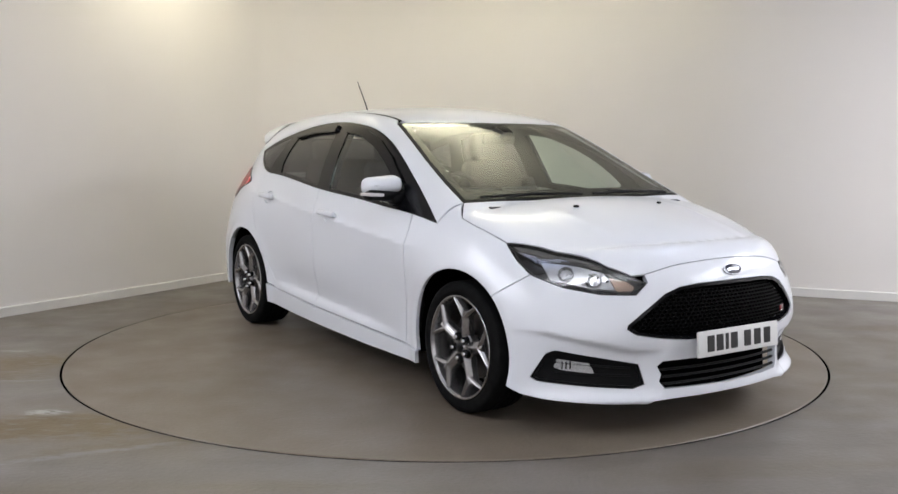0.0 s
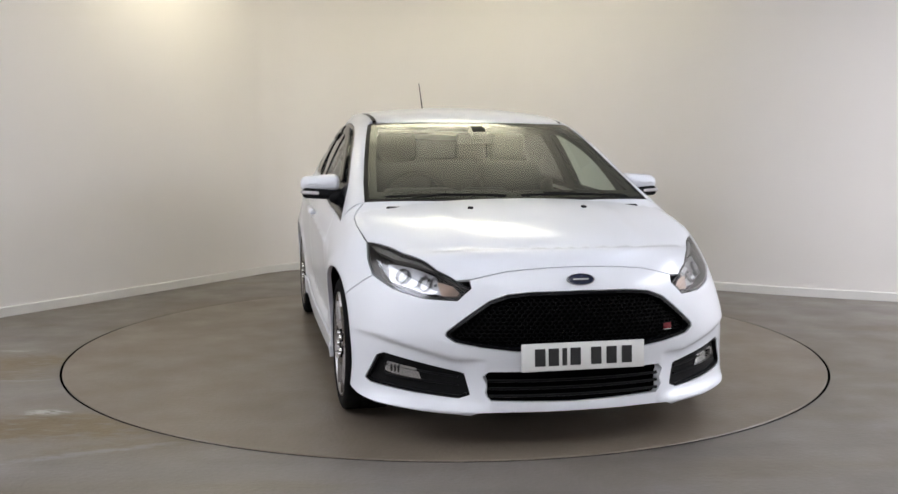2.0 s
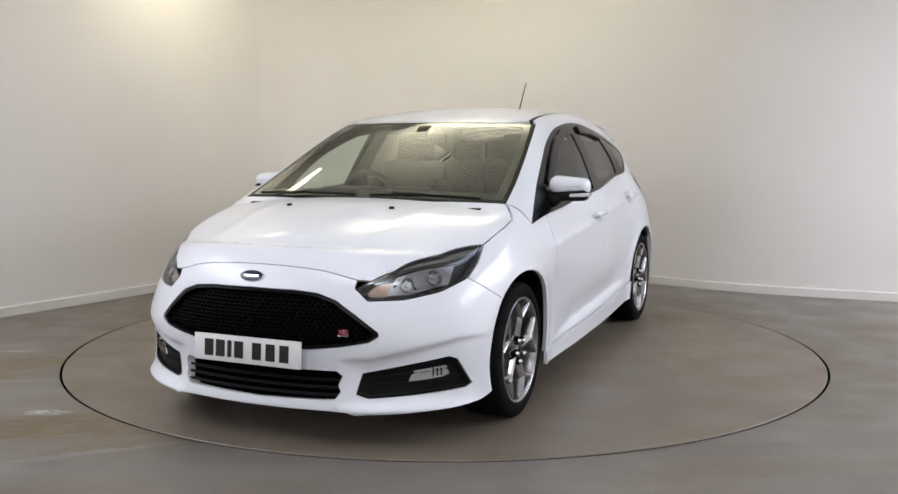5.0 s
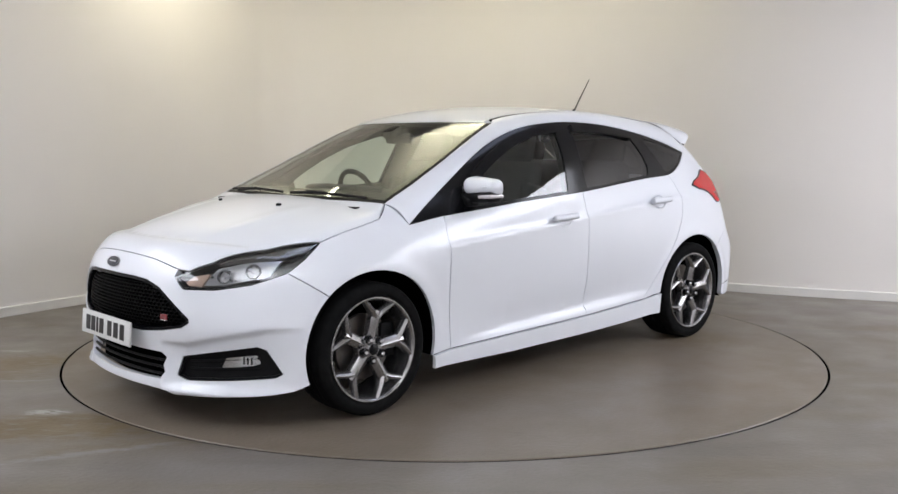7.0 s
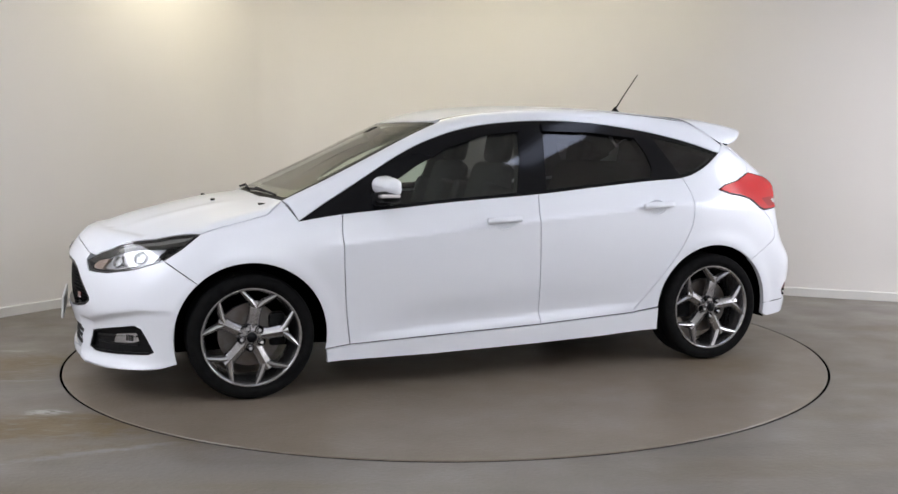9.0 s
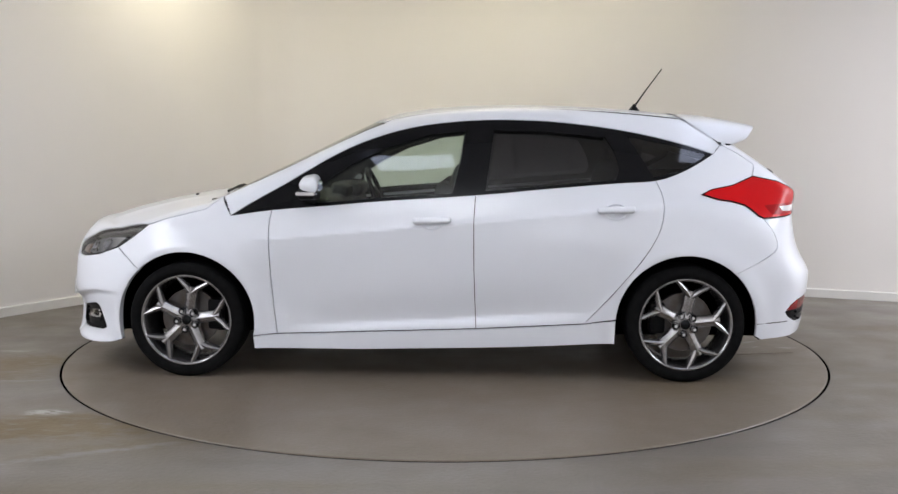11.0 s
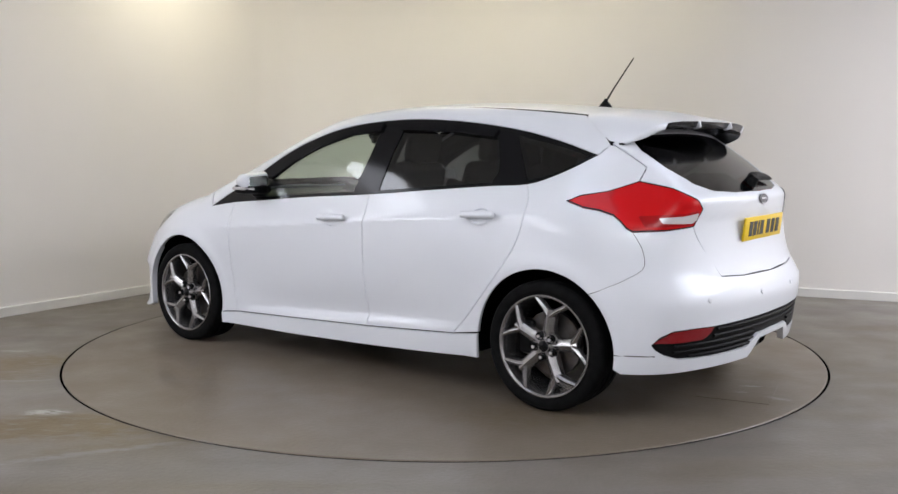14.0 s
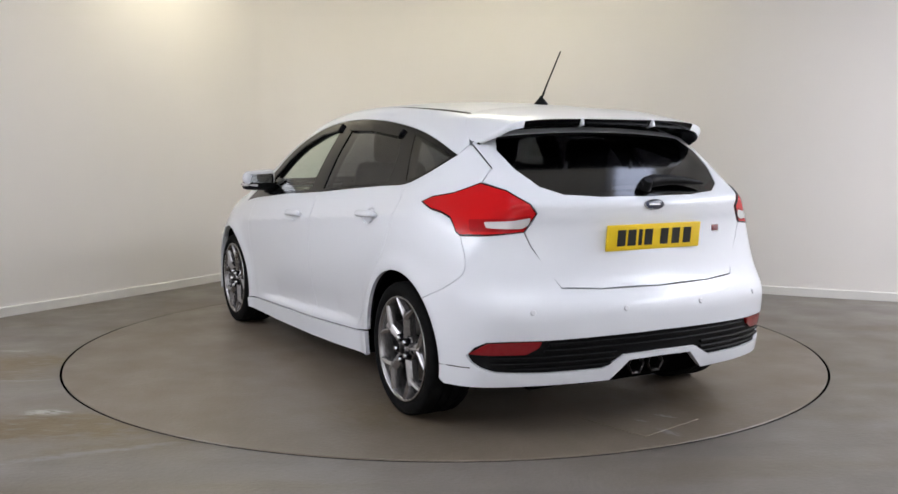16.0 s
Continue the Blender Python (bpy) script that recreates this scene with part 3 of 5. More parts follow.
def panel(name, loops, lay, mat, parent, off=0.0, depth=0.02, gap=0.0, inset=0.004, step=0.035, radius=0.0, label="", sides=(1,), edge=0.02, drop=0.002):
    """A sheet of the skin with rolled edges; sides=(1, -1) makes the mirrored one too."""
    p, nrm, fs, rings = sheet(loops, lay, gap, inset, step, radius, edge)
    p = p + nrm * off
    rim = sorted({i for r in rings for i in r})
    if inset:
        p[rim] -= nrm[rim] * drop
    verts, normals, faces = list(p), list(nrm), []
    a, b, c = p[fs[:, 0]], p[fs[:, 1]], p[fs[:, 2]]
    face_n = np.cross(b - a, c - a)
    flip = (face_n * nrm[fs[:, 0]]).sum(1) < 0
    fs = np.where(flip[:, None], fs[:, ::-1], fs)
    faces += [tuple(f) for f in fs]
    if depth:
        cen = p.mean(0)
        for r in rings:
            pr, nr = p[r], nrm[r]
            t = np.roll(pr, -1, 0) - np.roll(pr, 1, 0)
            outw = np.cross(t, nr)
            outw /= np.maximum(np.linalg.norm(outw, axis=1), 1e-9)[:, None]
            if flip.mean() > 0.5:
                outw = -outw
            base, n = len(verts), len(r)
            verts += list(pr) + list(pr - nr * depth)
            normals += list(outw) + list(outw)
            for i in range(n):
                j = (i + 1) % n
                q = (base + i, base + j, base + n + j, base + n + i)
                faces.append(q if flip.mean() > 0.5 else q[::-1])
    made = []
    for s in sides:
        par = parent if not isinstance(parent, dict) else parent[s]
        if s > 0:
            made.append(mesh_object(name, verts, faces, mat, par, label, normals=normals))
        else:
            mv, mn = np.array(verts) * (1, -1, 1), np.array(normals) * (1, -1, 1)
            made.append(mesh_object(name, mv, [f[::-1] for f in faces], mat, par, label, normals=mn))
    return dict(zip(sides, made))


def both(half):
    """Close a left outline, given from centre to centre, with its mirror."""
    h = np.array(half, float)
    return np.vstack([h, (h * (1, -1, 1))[::-1]])


def arc(w, r, a0, a1, n=24):
    """Points (x, z) of a wheel opening from angle a0 to a1, 0 is forward, 90 up."""
    wx, wz = WHEELS[w]
    return [(wx + r * math.cos(radians(a0 + (a1 - a0) * k / n)), wz + r * math.sin(radians(a0 + (a1 - a0) * k / n))) for k in range(n + 1)]
# ---------------------------------------------------------------- the car
car = tagged(new("car"), "white five-door hatchback with grey alloy wheels on the turntable", "car")
GAP = 0.0022
LR = (1, -1)



def fine(pts, lay, n=5):
    """A polyline cut finer and laid on the skin."""
    p = np.asarray(pts, float)
    out = [p[i] + (p[i + 1] - p[i]) * k / n for i in range(len(p) - 1) for k in range(n)] + [p[-1]]
    return snap(np.array(out), lay)


# seams that neighbouring panels share
HOOD_FRONT = on_nose(chain([(0, 0.757), (0.14, 0.753), (0.30, 0.738), (0.44, 0.704)], 4))
LAMP_TOP = on_top([(2.03, 0.49), (1.955, 0.555), (1.82, 0.632), (1.68, 0.700), (1.548, 0.787)])
HOOD_SIDE = on_top([(1.46, 0.800), (1.34, 0.808), (1.225, 0.805)])
SCREEN_LOW = on_top([(1.145, 0.742), (1.165, 0.62), (1.20, 0.40), (1.215, 0.20), (1.22, 0.0)])
LAMP_LOW = np.array([(2.069, 0.435, 0.672), (2.080, 0.50, 0.622), (1.99, 0.62, 0.622), (1.86, 0.72, 0.645), (1.721, 0.785, 0.690), (1.64, 0.80, 0.745)])
LAMP_LOW = fine(LAMP_LOW, NOSE)
LAMP_TOP, HOOD_SIDE = fine(LAMP_TOP, TOP), fine(HOOD_SIDE, TOP)
SEAM_F = fine([(1.721, 0.785, 0.690), on_side(arc(0, 0.368, 47.5, 47.5, 1))[0]], SIDE)
DOOR_A = on_side(chain([(0.858, 0.903), (0.868, 0.83), (0.866, 0.745), (0.862, 0.60), (0.850, 0.40), (0.834, 0.242)], 4))
DOOR_B = on_side([(-0.222, 0.985), (-0.214, 0.85), (-0.216, 0.6), (-0.222, 0.42), (-0.228, 0.280)])
DOOR_C = on_side(chain([(-1.173, 1.063), (-1.201, 0.99), (-1.206, 0.92), (-1.19, 0.825), (-1.152, 0.74), (-1.084, 0.64), (-0.999, 0.533), (-0.893, 0.408), (-0.80, 0.309)], 4))
BELT = on_side(chain([(1.08, 0.872), (0.862, 0.903), (0.564, 0.928), (0.253, 0.955), (-0.222, 0.986), (-0.585, 1.018), (-0.948, 1.048), (-1.173, 1.063), (-1.30, 1.102), (-1.40, 1.150), (-1.492, 1.204)], 3))
ARCADE = on_side(chain([(1.08, 0.872), (0.965, 0.944), (0.84, 1.015), (0.712, 1.090), (0.583, 1.168), (0.449, 1.237), (0.314, 1.290), (0.176, 1.331), (0.0, 1.363), (-0.28, 1.385), (-0.625, 1.376), (-0.99, 1.332), (-1.27, 1.272), (-1.492, 1.204)], 3))
SCREEN_EDGE = fine(on_top([(1.145, 0.742), (0.95, 0.722), (0.70, 0.684), (0.45, 0.640), (0.278, 0.606)]), TOP, 4)
RAIL = on_top(chain([(0.24, 0.575), (-0.05, 0.572), (-0.40, 0.570), (-0.80, 0.560), (-1.10, 0.545), (-1.34, 0.520)], 3))
SILL_TOP = [(0.962, 0.230), (0.834, 0.242), (-0.228, 0.280), (-0.80, 0.309), (-0.963, 0.331)]
TAIL_LAMP_FRONT = np.array([(-1.736, 0.797, 0.865), (-1.708, 0.803, 0.878), (-1.675, 0.795, 0.906), (-1.635, 0.79, 0.934), (-1.565, 0.795, 0.953), (-1.494, 0.81, 0.963), (-1.403, 0.807, 0.991), (-1.462, 0.778, 1.019), (-1.58, 0.737, 1.040), (-1.644, 0.702, 1.064), (-1.70, 0.673, 1.086)])
TAIL_LAMP_IN = np.array([(-1.70, 0.673, 1.086), (-1.845, 0.634, 1.057), (-1.935, 0.576, 1.005), (-1.955, 0.557, 0.965), (-1.932, 0.604, 0.887)])
GATE_UP = np.array([(-1.70, 0.673, 1.086), (-1.722, 0.640, 1.150), (-1.63, 0.635, 1.205), (-1.534, 0.626, 1.256)])
TAIL_LAMP_FRONT, TAIL_LAMP_IN, GATE_UP = fine(TAIL_LAMP_FRONT, TAIL), fine(TAIL_LAMP_IN, TAIL), fine(GATE_UP, TAIL)
LAMP_FOOT = fine([TAIL_LAMP_IN[-1], (-1.865, 0.726, 0.873), TAIL_LAMP_FRONT[0]], TAIL)
BUMP_SEAM = fine(np.vstack([TAIL_LAMP_FRONT[:1], chain([(-1.785, 0.805, 0.80), (-1.800, 0.807, 0.745), (-1.785, 0.817, 0.70), (-1.70, 0.86, 0.640)], 4), on_side(arc(1, 0.366, 132, 132, 1))[:1]]), TAIL, 2)


def cat(*a):
    return np.vstack([np.atleast_2d(np.asarray(q, float)) for q in a])


# bonnet
bonnet = panel("bonnet", [both(cat(HOOD_FRONT, LAMP_TOP, HOOD_SIDE, SCREEN_LOW))], TOP, M_PAINT, car, gap=0.0008, step=0.035)[1]
# front wings
wing = panel("front_wing", [cat(LAMP_TOP[-1:], HOOD_SIDE, SCREEN_LOW[:1], BELT[:1], BELT[1:4], DOOR_A[1:], on_side(SILL_TOP[:1]), on_side(arc(0, 0.368, 193, 47.5)),
                                SEAM_F[::-1], LAMP_LOW[-6:])], SIDE, M_PAINT, car, gap=GAP, step=0.022, sides=LR)
# doors below the windows
door_f = panel("front_door", [cat(BELT[3:13], DOOR_B[1:], DOOR_A[::-1])], SIDE, M_PAINT, car, gap=GAP, step=0.017, sides=LR)
door_r = panel("rear_door", [cat(BELT[12:22], DOOR_C[1:], DOOR_B[::-1])], SIDE, M_PAINT, car, gap=GAP, step=0.017, sides=LR)
# rear quarters
panel("rear_quarter", [cat(DOOR_C[:1], BELT[22:], on_side([(-1.534, 1.250)]), GATE_UP[::-1][1:], TAIL_LAMP_FRONT[::-1][1:],
                           BUMP_SEAM, on_side(arc(1, 0.366, 132, 4)), on_side(SILL_TOP[-2:-1]), DOOR_C[::-1][1:-1])],
      SIDE, M_PAINT, car, gap=0.0014, step=0.024, sides=LR)
# roof frame over the windows
panel("roof_side_frame", [cat(SCREEN_EDGE, RAIL, on_top([(-1.42, 0.560)]), on_side([(-1.534, 1.250)]), ARCADE[::-1])], CANT, M_PAINT, car, gap=GAP * 0.6, sides=LR)
# roof and its dark ditch strips
panel("roof", [both(cat(on_top([(0.40, 0.0), (0.385, 0.20), (0.35, 0.40), (0.285, 0.556)]), RAIL * (1, 0.965, 1), on_top([(-1.50, 0.42), (-1.52, 0)])))], TOP, M_PAINT, car, gap=0.001, step=0.06)
panel("roof_strip", [cat(RAIL * (1, 1.0, 1), (RAIL * (1, 0.962, 1))[::-1])], TOP, M_BLACK, car, off=-0.003, depth=0.01, inset=0, gap=0, sides=LR)
# sill skirts
SKIRT = cat(on_side(SILL_TOP), on_side([(-0.961, 0.204), (-0.60, 0.186), (-0.22, 0.174), (0.40, 0.160), (0.958, 0.160)]))
panel("sill_skirt", [SKIRT], SIDE, M_PAINT, car, gap=0.0045, off=0.011, sides=LR)

# front bumper with its openings
GRILLE = on_nose([(0, 0.664), (0.20, 0.661), (0.30, 0.651), (0.375, 0.624), (0.46, 0.560), (0.537, 0.496), (0.540, 0.480), (0.505, 0.455), (0.40, 0.435), (0.268, 0.419), (0, 0.419)])
INTAKE = on_nose([(0, 0.332), (0.37, 0.330), (0.392, 0.310), (0.375, 0.275), (0.385, 0.245), (0.36, 0.214), (0, 0.204)])
FOG = on_nose([(0.463, 0.318), (0.62, 0.350), (0.762, 0.378), (0.788, 0.364), (0.832, 0.258), (0.815, 0.244), (0.65, 0.228), (0.483, 0.217), (0.442, 0.234)])
bumper = panel("front_bumper", [both(cat(HOOD_FRONT, LAMP_LOW[:-5], SEAM_F, on_side(arc(0, 0.368, 47.5, -17)), [(1.75, 0.86, 0.180)],
                                         on_nose([(0.80, 0.170), (0.62, 0.155), (0.44, 0.146), (0.41, 0.162), (0.2, 0.166), (0, 0.166)]))),
                               both(GRILLE), both(INTAKE), FOG, FOG * (1, -1, 1)], NOSE, M_PAINT, car, gap=GAP, depth=0.035, step=0.014)[1]
# rear bumper
INSERT = on_tail([(0, 0.457), (0.30, 0.453), (0.56, 0.447), (0.70, 0.446), (0.785, 0.440), (0.82, 0.413), (0.836, 0.376), (0.826, 0.352), (0.80, 0.330), (0.746, 0.311), (0.555, 0.307), (0.30, 0.310), (0.20, 0.362), (0, 0.366)])
rbumper = panel("rear_bumper", [both(cat(on_tail([(0, 0.645), (0.30, 0.648), (0.478, 0.658), (0.585, 0.83)]), TAIL_LAMP_IN[-1:], LAMP_FOOT[1:],
                                         BUMP_SEAM, on_side(arc(1, 0.366, 132, 189)), [(-1.72, 0.86, 0.235)],
                                         on_tail([(0.80, 0.244), (0.60, 0.250), (0.26, 0.252), (0.17, 0.336), (0, 0.340)]))), both(INSERT)],
                TAIL, M_PAINT, car, gap=0.0012, depth=0.03, step=0.03)[1]
# tailgate and its glass
GATE_GLASS = on_tail([(0, 1.030), (0.25, 1.032), (0.418, 1.043), (0.50, 1.075), (0.555, 1.15), (0.570, 1.225), (0.53, 1.285), (0, 1.31)])
gate = panel("tailgate", [both(cat(on_tail([(0, 0.645), (0.30, 0.648), (0.478, 0.658), (0.585, 0.83)]), TAIL_LAMP_IN[::-1], GATE_UP[1:], on_tail([(0.50, 1.31), (0, 1.335)]))), both(GATE_GLASS)],
             REAR, M_PAINT, car, gap=0.0032, step=0.015)[1]
panel("rear_window", [both(GATE_GLASS)], REAR, M_GGLASS, gate, off=-0.004, depth=0.0, inset=0, label="dark tinted rear window")
# tail lamps
lamp_t = panel("tail_lamp", [cat(TAIL_LAMP_FRONT, TAIL_LAMP_IN[1:], LAMP_FOOT[1:])], TAIL, M_REDLENS, car, off=0.004, depth=0.03, gap=0.002, sides=LR, step=0.025, radius=0.012, label="red tail lamp with a clear insert")

# windows
FWIN = cat(on_side(chain([(0.60, 0.942), (0.253, 0.972), (-0.10, 0.995)], 3)), on_side([(-0.145, 1.18), (-0.168, 1.345)]),
           on_side(chain([(-0.10, 1.352), (0.06, 1.335), (0.28, 1.268), (0.45, 1.190), (0.60, 1.095), (0.685, 1.02)], 3)), on_side([(0.67, 0.955)]))
RWIN = cat(on_side(chain([(-0.275, 1.008), (-0.60, 1.036), (-0.96, 1.066)], 3)), on_side(chain([(-0.985, 1.12), (-0.96, 1.21), (-0.90, 1.315)], 4)),
           on_side(chain([(-0.80, 1.332), (-0.60, 1.348), (-0.325, 1.352)], 3)), on_side([(-0.30, 1.2)]))
QWIN = on_side([(-1.165, 1.080), (-1.29, 1.112), (-1.39, 1.158), (-1.455, 1.200), (-1.27, 1.250), (-1.035, 1.298)])
panel("window_surround", [cat(BELT, ARCADE[::-1][1:-1]), FWIN, RWIN, QWIN], SIDE, M_GLOSS, car, off=-0.003, depth=0.015, gap=0.001, inset=0.003, drop=0.001, sides=LR, label="gloss black window surround and pillars")
panel("front_window", [FWIN], SIDE, M_FGLASS, door_f, off=-0.009, depth=0, inset=0, gap=-0.004, sides=LR, label="lightly tinted door window")
panel("rear_window", [RWIN], SIDE, M_RGLASS, door_r, off=-0.009, depth=0, inset=0, gap=-0.004, sides=LR, label="dark privacy glass")
panel("quarter_window", [QWIN], SIDE, M_RGLASS, car, off=-0.006, depth=0, inset=0, gap=-0.003, sides=LR, label="dark privacy glass")
WS = cat(on_top([(1.20, 0.0), (1.175, 0.40), (1.14, 0.62), (1.12, 0.716)]), on_top([(0.95, 0.700), (0.70, 0.662), (0.45, 0.618), (0.292, 0.586)]), on_top([(0.36, 0.40), (0.395, 0.20), (0.408, 0)]))
WS_IN = cat(on_top([(1.13, 0.0), (1.10, 0.40), (1.075, 0.60), (1.055, 0.668)]), on_top([(0.95, 0.656), (0.70, 0.622), (0.45, 0.580), (0.345, 0.556)]), on_top([(0.395, 0.40), (0.43, 0.20), (0.443, 0)]))
screen = panel("windscreen", [both(WS)], TOP, M_SCREEN, car, off=-0.003, depth=0, inset=0, step=0.05, label="clear windscreen with a faint green tint")[1]
panel("screen_border", [both(WS), both(WS_IN)], TOP, M_GLOSS, car, off=-0.007, depth=0, inset=0, step=0.05)
panel("screen_seal", [both(cat(on_top([(1.225, 0.0), (1.20, 0.40), (1.165, 0.62), (1.145, 0.744), (0.95, 0.724), (0.70, 0.686), (0.45, 0.642), (0.28, 0.608), (0.345, 0.41), (0.385, 0.2), (0.40, 0)]))), both(WS)],
      TOP, M_BLACK, car, off=-0.004, depth=0.01, inset=0, gap=0)


# ---------------------------------------------------------------- wheels
def wheel(at, side):
    """Wheel in its own space: axle along y, outer face towards +y."""
    wh = new("wheel")
    wh.parent = car
    wh.matrix_basis = pose(*at, 0, 0, 0) if side > 0 else pose(*at, 0, 0, 180)
    tyre = [(0.232, -0.22), (0.262, -0.228), (0.296, -0.222), (0.307, -0.205), (0.310, -0.17)]
    for g in (-0.165, -0.12, -0.075):
        tyre += [(0.310, g), (0.303, g + 0.002), (0.303, g + 0.009), (0.310, g + 0.011)]
    tyre += [(0.3105, -0.040), (0.3095, -0.016), (0.305, -0.005), (0.293, 0.002), (0.280, 0.006), (0.266, 0.006), (0.256, 0.002), (0.250, -0.004), (0.243, -0.006), (0.238, -0.012), (0.232, -0.03)]
    part("tyre", lathe(tyre, 72), M_RUBBER, wh, "black road tyre")
    barrel = [(0.240, -0.022), (0.2435, -0.006), (0.246, 0.0), (0.244, 0.003), (0.238, 0.003), (0.232, -0.002), (0.228, -0.012), (0.222, -0.05), (0.214, -0.12), (0.22, -0.20), (0.232, -0.215), (0.236, -0.2), (0.236, -0.03)]
    rim = part("rim", lathe(barrel, 72, closed=True), M_ALLOY, wh, "grey alloy rim with five Y-shaped spokes")
    hub = [(0.0, -0.004), (0.030, -0.004), (0.034, -0.010), (0.060, -0.014), (0.072, -0.030), (0.066, -0.075), (0, -0.075)]
    part("hub", lathe(hub, 40), M_ALLOY, rim)

    def spoke(stem):
        bm = bmesh.new()

        def bar(path):
            rings = []
            for i, (px, pz, py, wd, th) in enumerate(path):
                a = path[max(i - 1, 0)]
                b = path[min(i + 1, len(path) - 1)]
                t = Vector((b[0] - a[0], 0, b[1] - a[1])).normalized()
                s = Vector((-t.z, 0, t.x))
                p = Vector((px, py, pz))
                up = Vector((0, 1, 0))
                rings.append([bm.verts.new(p + s * u * wd + up * h * th) for u, h in ((-1, -1), (-0.92, -0.30), (-0.55, -0.05), (0, 0.10), (0.55, -0.05), (0.92, -0.30), (1, -1))])
            for a, b in zip(rings, rings[1:]):
                for k in range(7):
                    bm.faces.new((a[k], a[(k + 1) % 7], b[(k + 1) % 7], b[k]))
            bm.faces.new(rings[0])
            bm.faces.new(rings[-1])

        def at_angle(r, deg):
            return (-r * math.cos(radians(deg)), r * math.sin(radians(deg)))

        bar([(*at_angle(0.045, stem), -0.016, 0.034, 0.05), (*at_angle(0.10, stem), -0.010, 0.029, 0.045), (*at_angle(0.158, stem), -0.004, 0.032, 0.04), (*at_angle(0.180, stem), -0.003, 0.020, 0.035)])
        for s in (-1, 1):
            bar([(*at_angle(0.150, stem + s * 2), -0.004, 0.018, 0.04), (*at_angle(0.180, stem + s * 10), -0.001, 0.0165, 0.035), (*at_angle(0.215, stem + s * 18), 0.0, 0.0135, 0.03), (*at_angle(0.240, stem + s * 22), -0.001, 0.010, 0.025)])
        return bm

    for k in range(5):
        part("spoke", spoke(80 + 72 * k), M_ALLOY, rim)
        a = radians(44 + 72 * k)
        part("wheel_bolt", lathe([(0, 0.006), (0.008, 0.006), (0.0105, 0.001), (0.012, -0.03), (0, -0.03)], 12, m=pose(-0.052 * math.cos(a), 0.004, 0.052 * math.sin(a))), M_CHROME, rim, "bright wheel bolt")
        part("bolt_well", lathe([(0.0165, 0.0012), (0.0185, 0.0018), (0.020, 0.0), (0.020, -0.02), (0.0165, -0.02)], 16, m=pose(-0.052 * math.cos(a), -0.003, 0.052 * math.sin(a)), closed=True), M_GLOSS, rim)
    part("centre_cap", lathe([(0, 0.002), (0.022, 0.001), (0.027, -0.003), (0.028, -0.012), (0, -0.012)], 28), M_GLOSS, rim, "dark centre cap")
    part("brake_disc", lathe([(0.06, -0.085), (0.155, -0.085), (0.156, -0.088), (0.156, -0.108), (0.06, -0.11)], 48), M_STEEL, wh, "worn steel brake disc")
    part("caliper", rbox(0.085, 0.07, 0.17, 0.02, 2, m=pose(0.135 if at[0] < 0 else -0.135, -0.10, 0.02)), M_BLACK, wh, "dark brake caliper")
    return wh


for (wx, wz), wy in zip(WHEELS, (0.888, 0.878)):
    wheel((wx, wy, wz), 1)
    wheel((wx, -wy, wz), -1)
    for s in LR:
        bm = bmesh.new()
        prof = [(0.40, 0.845), (0.405, 0.70), (0.40, 0.52), (0.30, 0.50), (0.0, 0.50)]
        rows = []
        for k in range(25):
            a = radians(-12 + 204 * k / 24)
            rows.append([bm.verts.new((wx + r * math.cos(a), s * y, max(wz + r * math.sin(a), 0.21))) for r, y in prof])
        for a, b in zip(rows, rows[1:]):
            for i in range(len(prof) - 1):
                bm.faces.new((a[i], a[i + 1], b[i + 1], b[i]))
        part("wheel_arch_liner", bm, M_DARK, car, "black wheel arch liner")

# underside
part("underbody", rbox(3.7, 1.05, 0.16, 0.03, 2, m=pose(0, 0, 0.26)), M_DARK, car, "dark underside")
part("underbody", rbox(1.75, 1.68, 0.10, 0.03, 2, m=pose(0.0, 0, 0.24)), M_DARK, car, "dark underside")


# ---------------------------------------------------------------- details on the skin
def seat_at(p, n, up=(0, 0, 1)):
    """A pose on the skin: y along the normal, z as upright as it can be."""
    y = Vector(n).normalized()
    x = y.cross(Vector(up)).normalized()
    z = x.cross(y)
    m = Matrix((x, y, z)).transposed().to_4x4()
    m.translation = Vector(p)
    return m


def spot(pt, where, off=0.0):
    p = where([pt])
    n = slope(p)
    return seat_at(p[0] + n[0] * off, n[0])


def shrink(loop, lay, by):
    """The outline moved inwards on the skin."""
    q = lay[0](loop)
    if area2(q) < 0:
        q = q[::-1]
    return meet(*lay[1](shift(dense(q, 0.02), by)))


def along(pts, where, off, r, n=8):
    p = where(pts)
    return tube(p + slope(p) * off, r, n)


# radiator grille: black sheet standing in for the shade behind, honeycomb, gloss rim
panel("grille_shade_sheet", [both(GRILLE)], NOSE, M_DARK, bumper, off=-0.055, depth=0, inset=0, gap=-0.01)
panel("grille_rim", [both(GRILLE), shrink(both(GRILLE), NOSE, 0.014)], NOSE, M_GLOSS, bumper, off=-0.006, depth=0.03, inset=0, gap=0.001, step=0.03, label="gloss black grille rim")


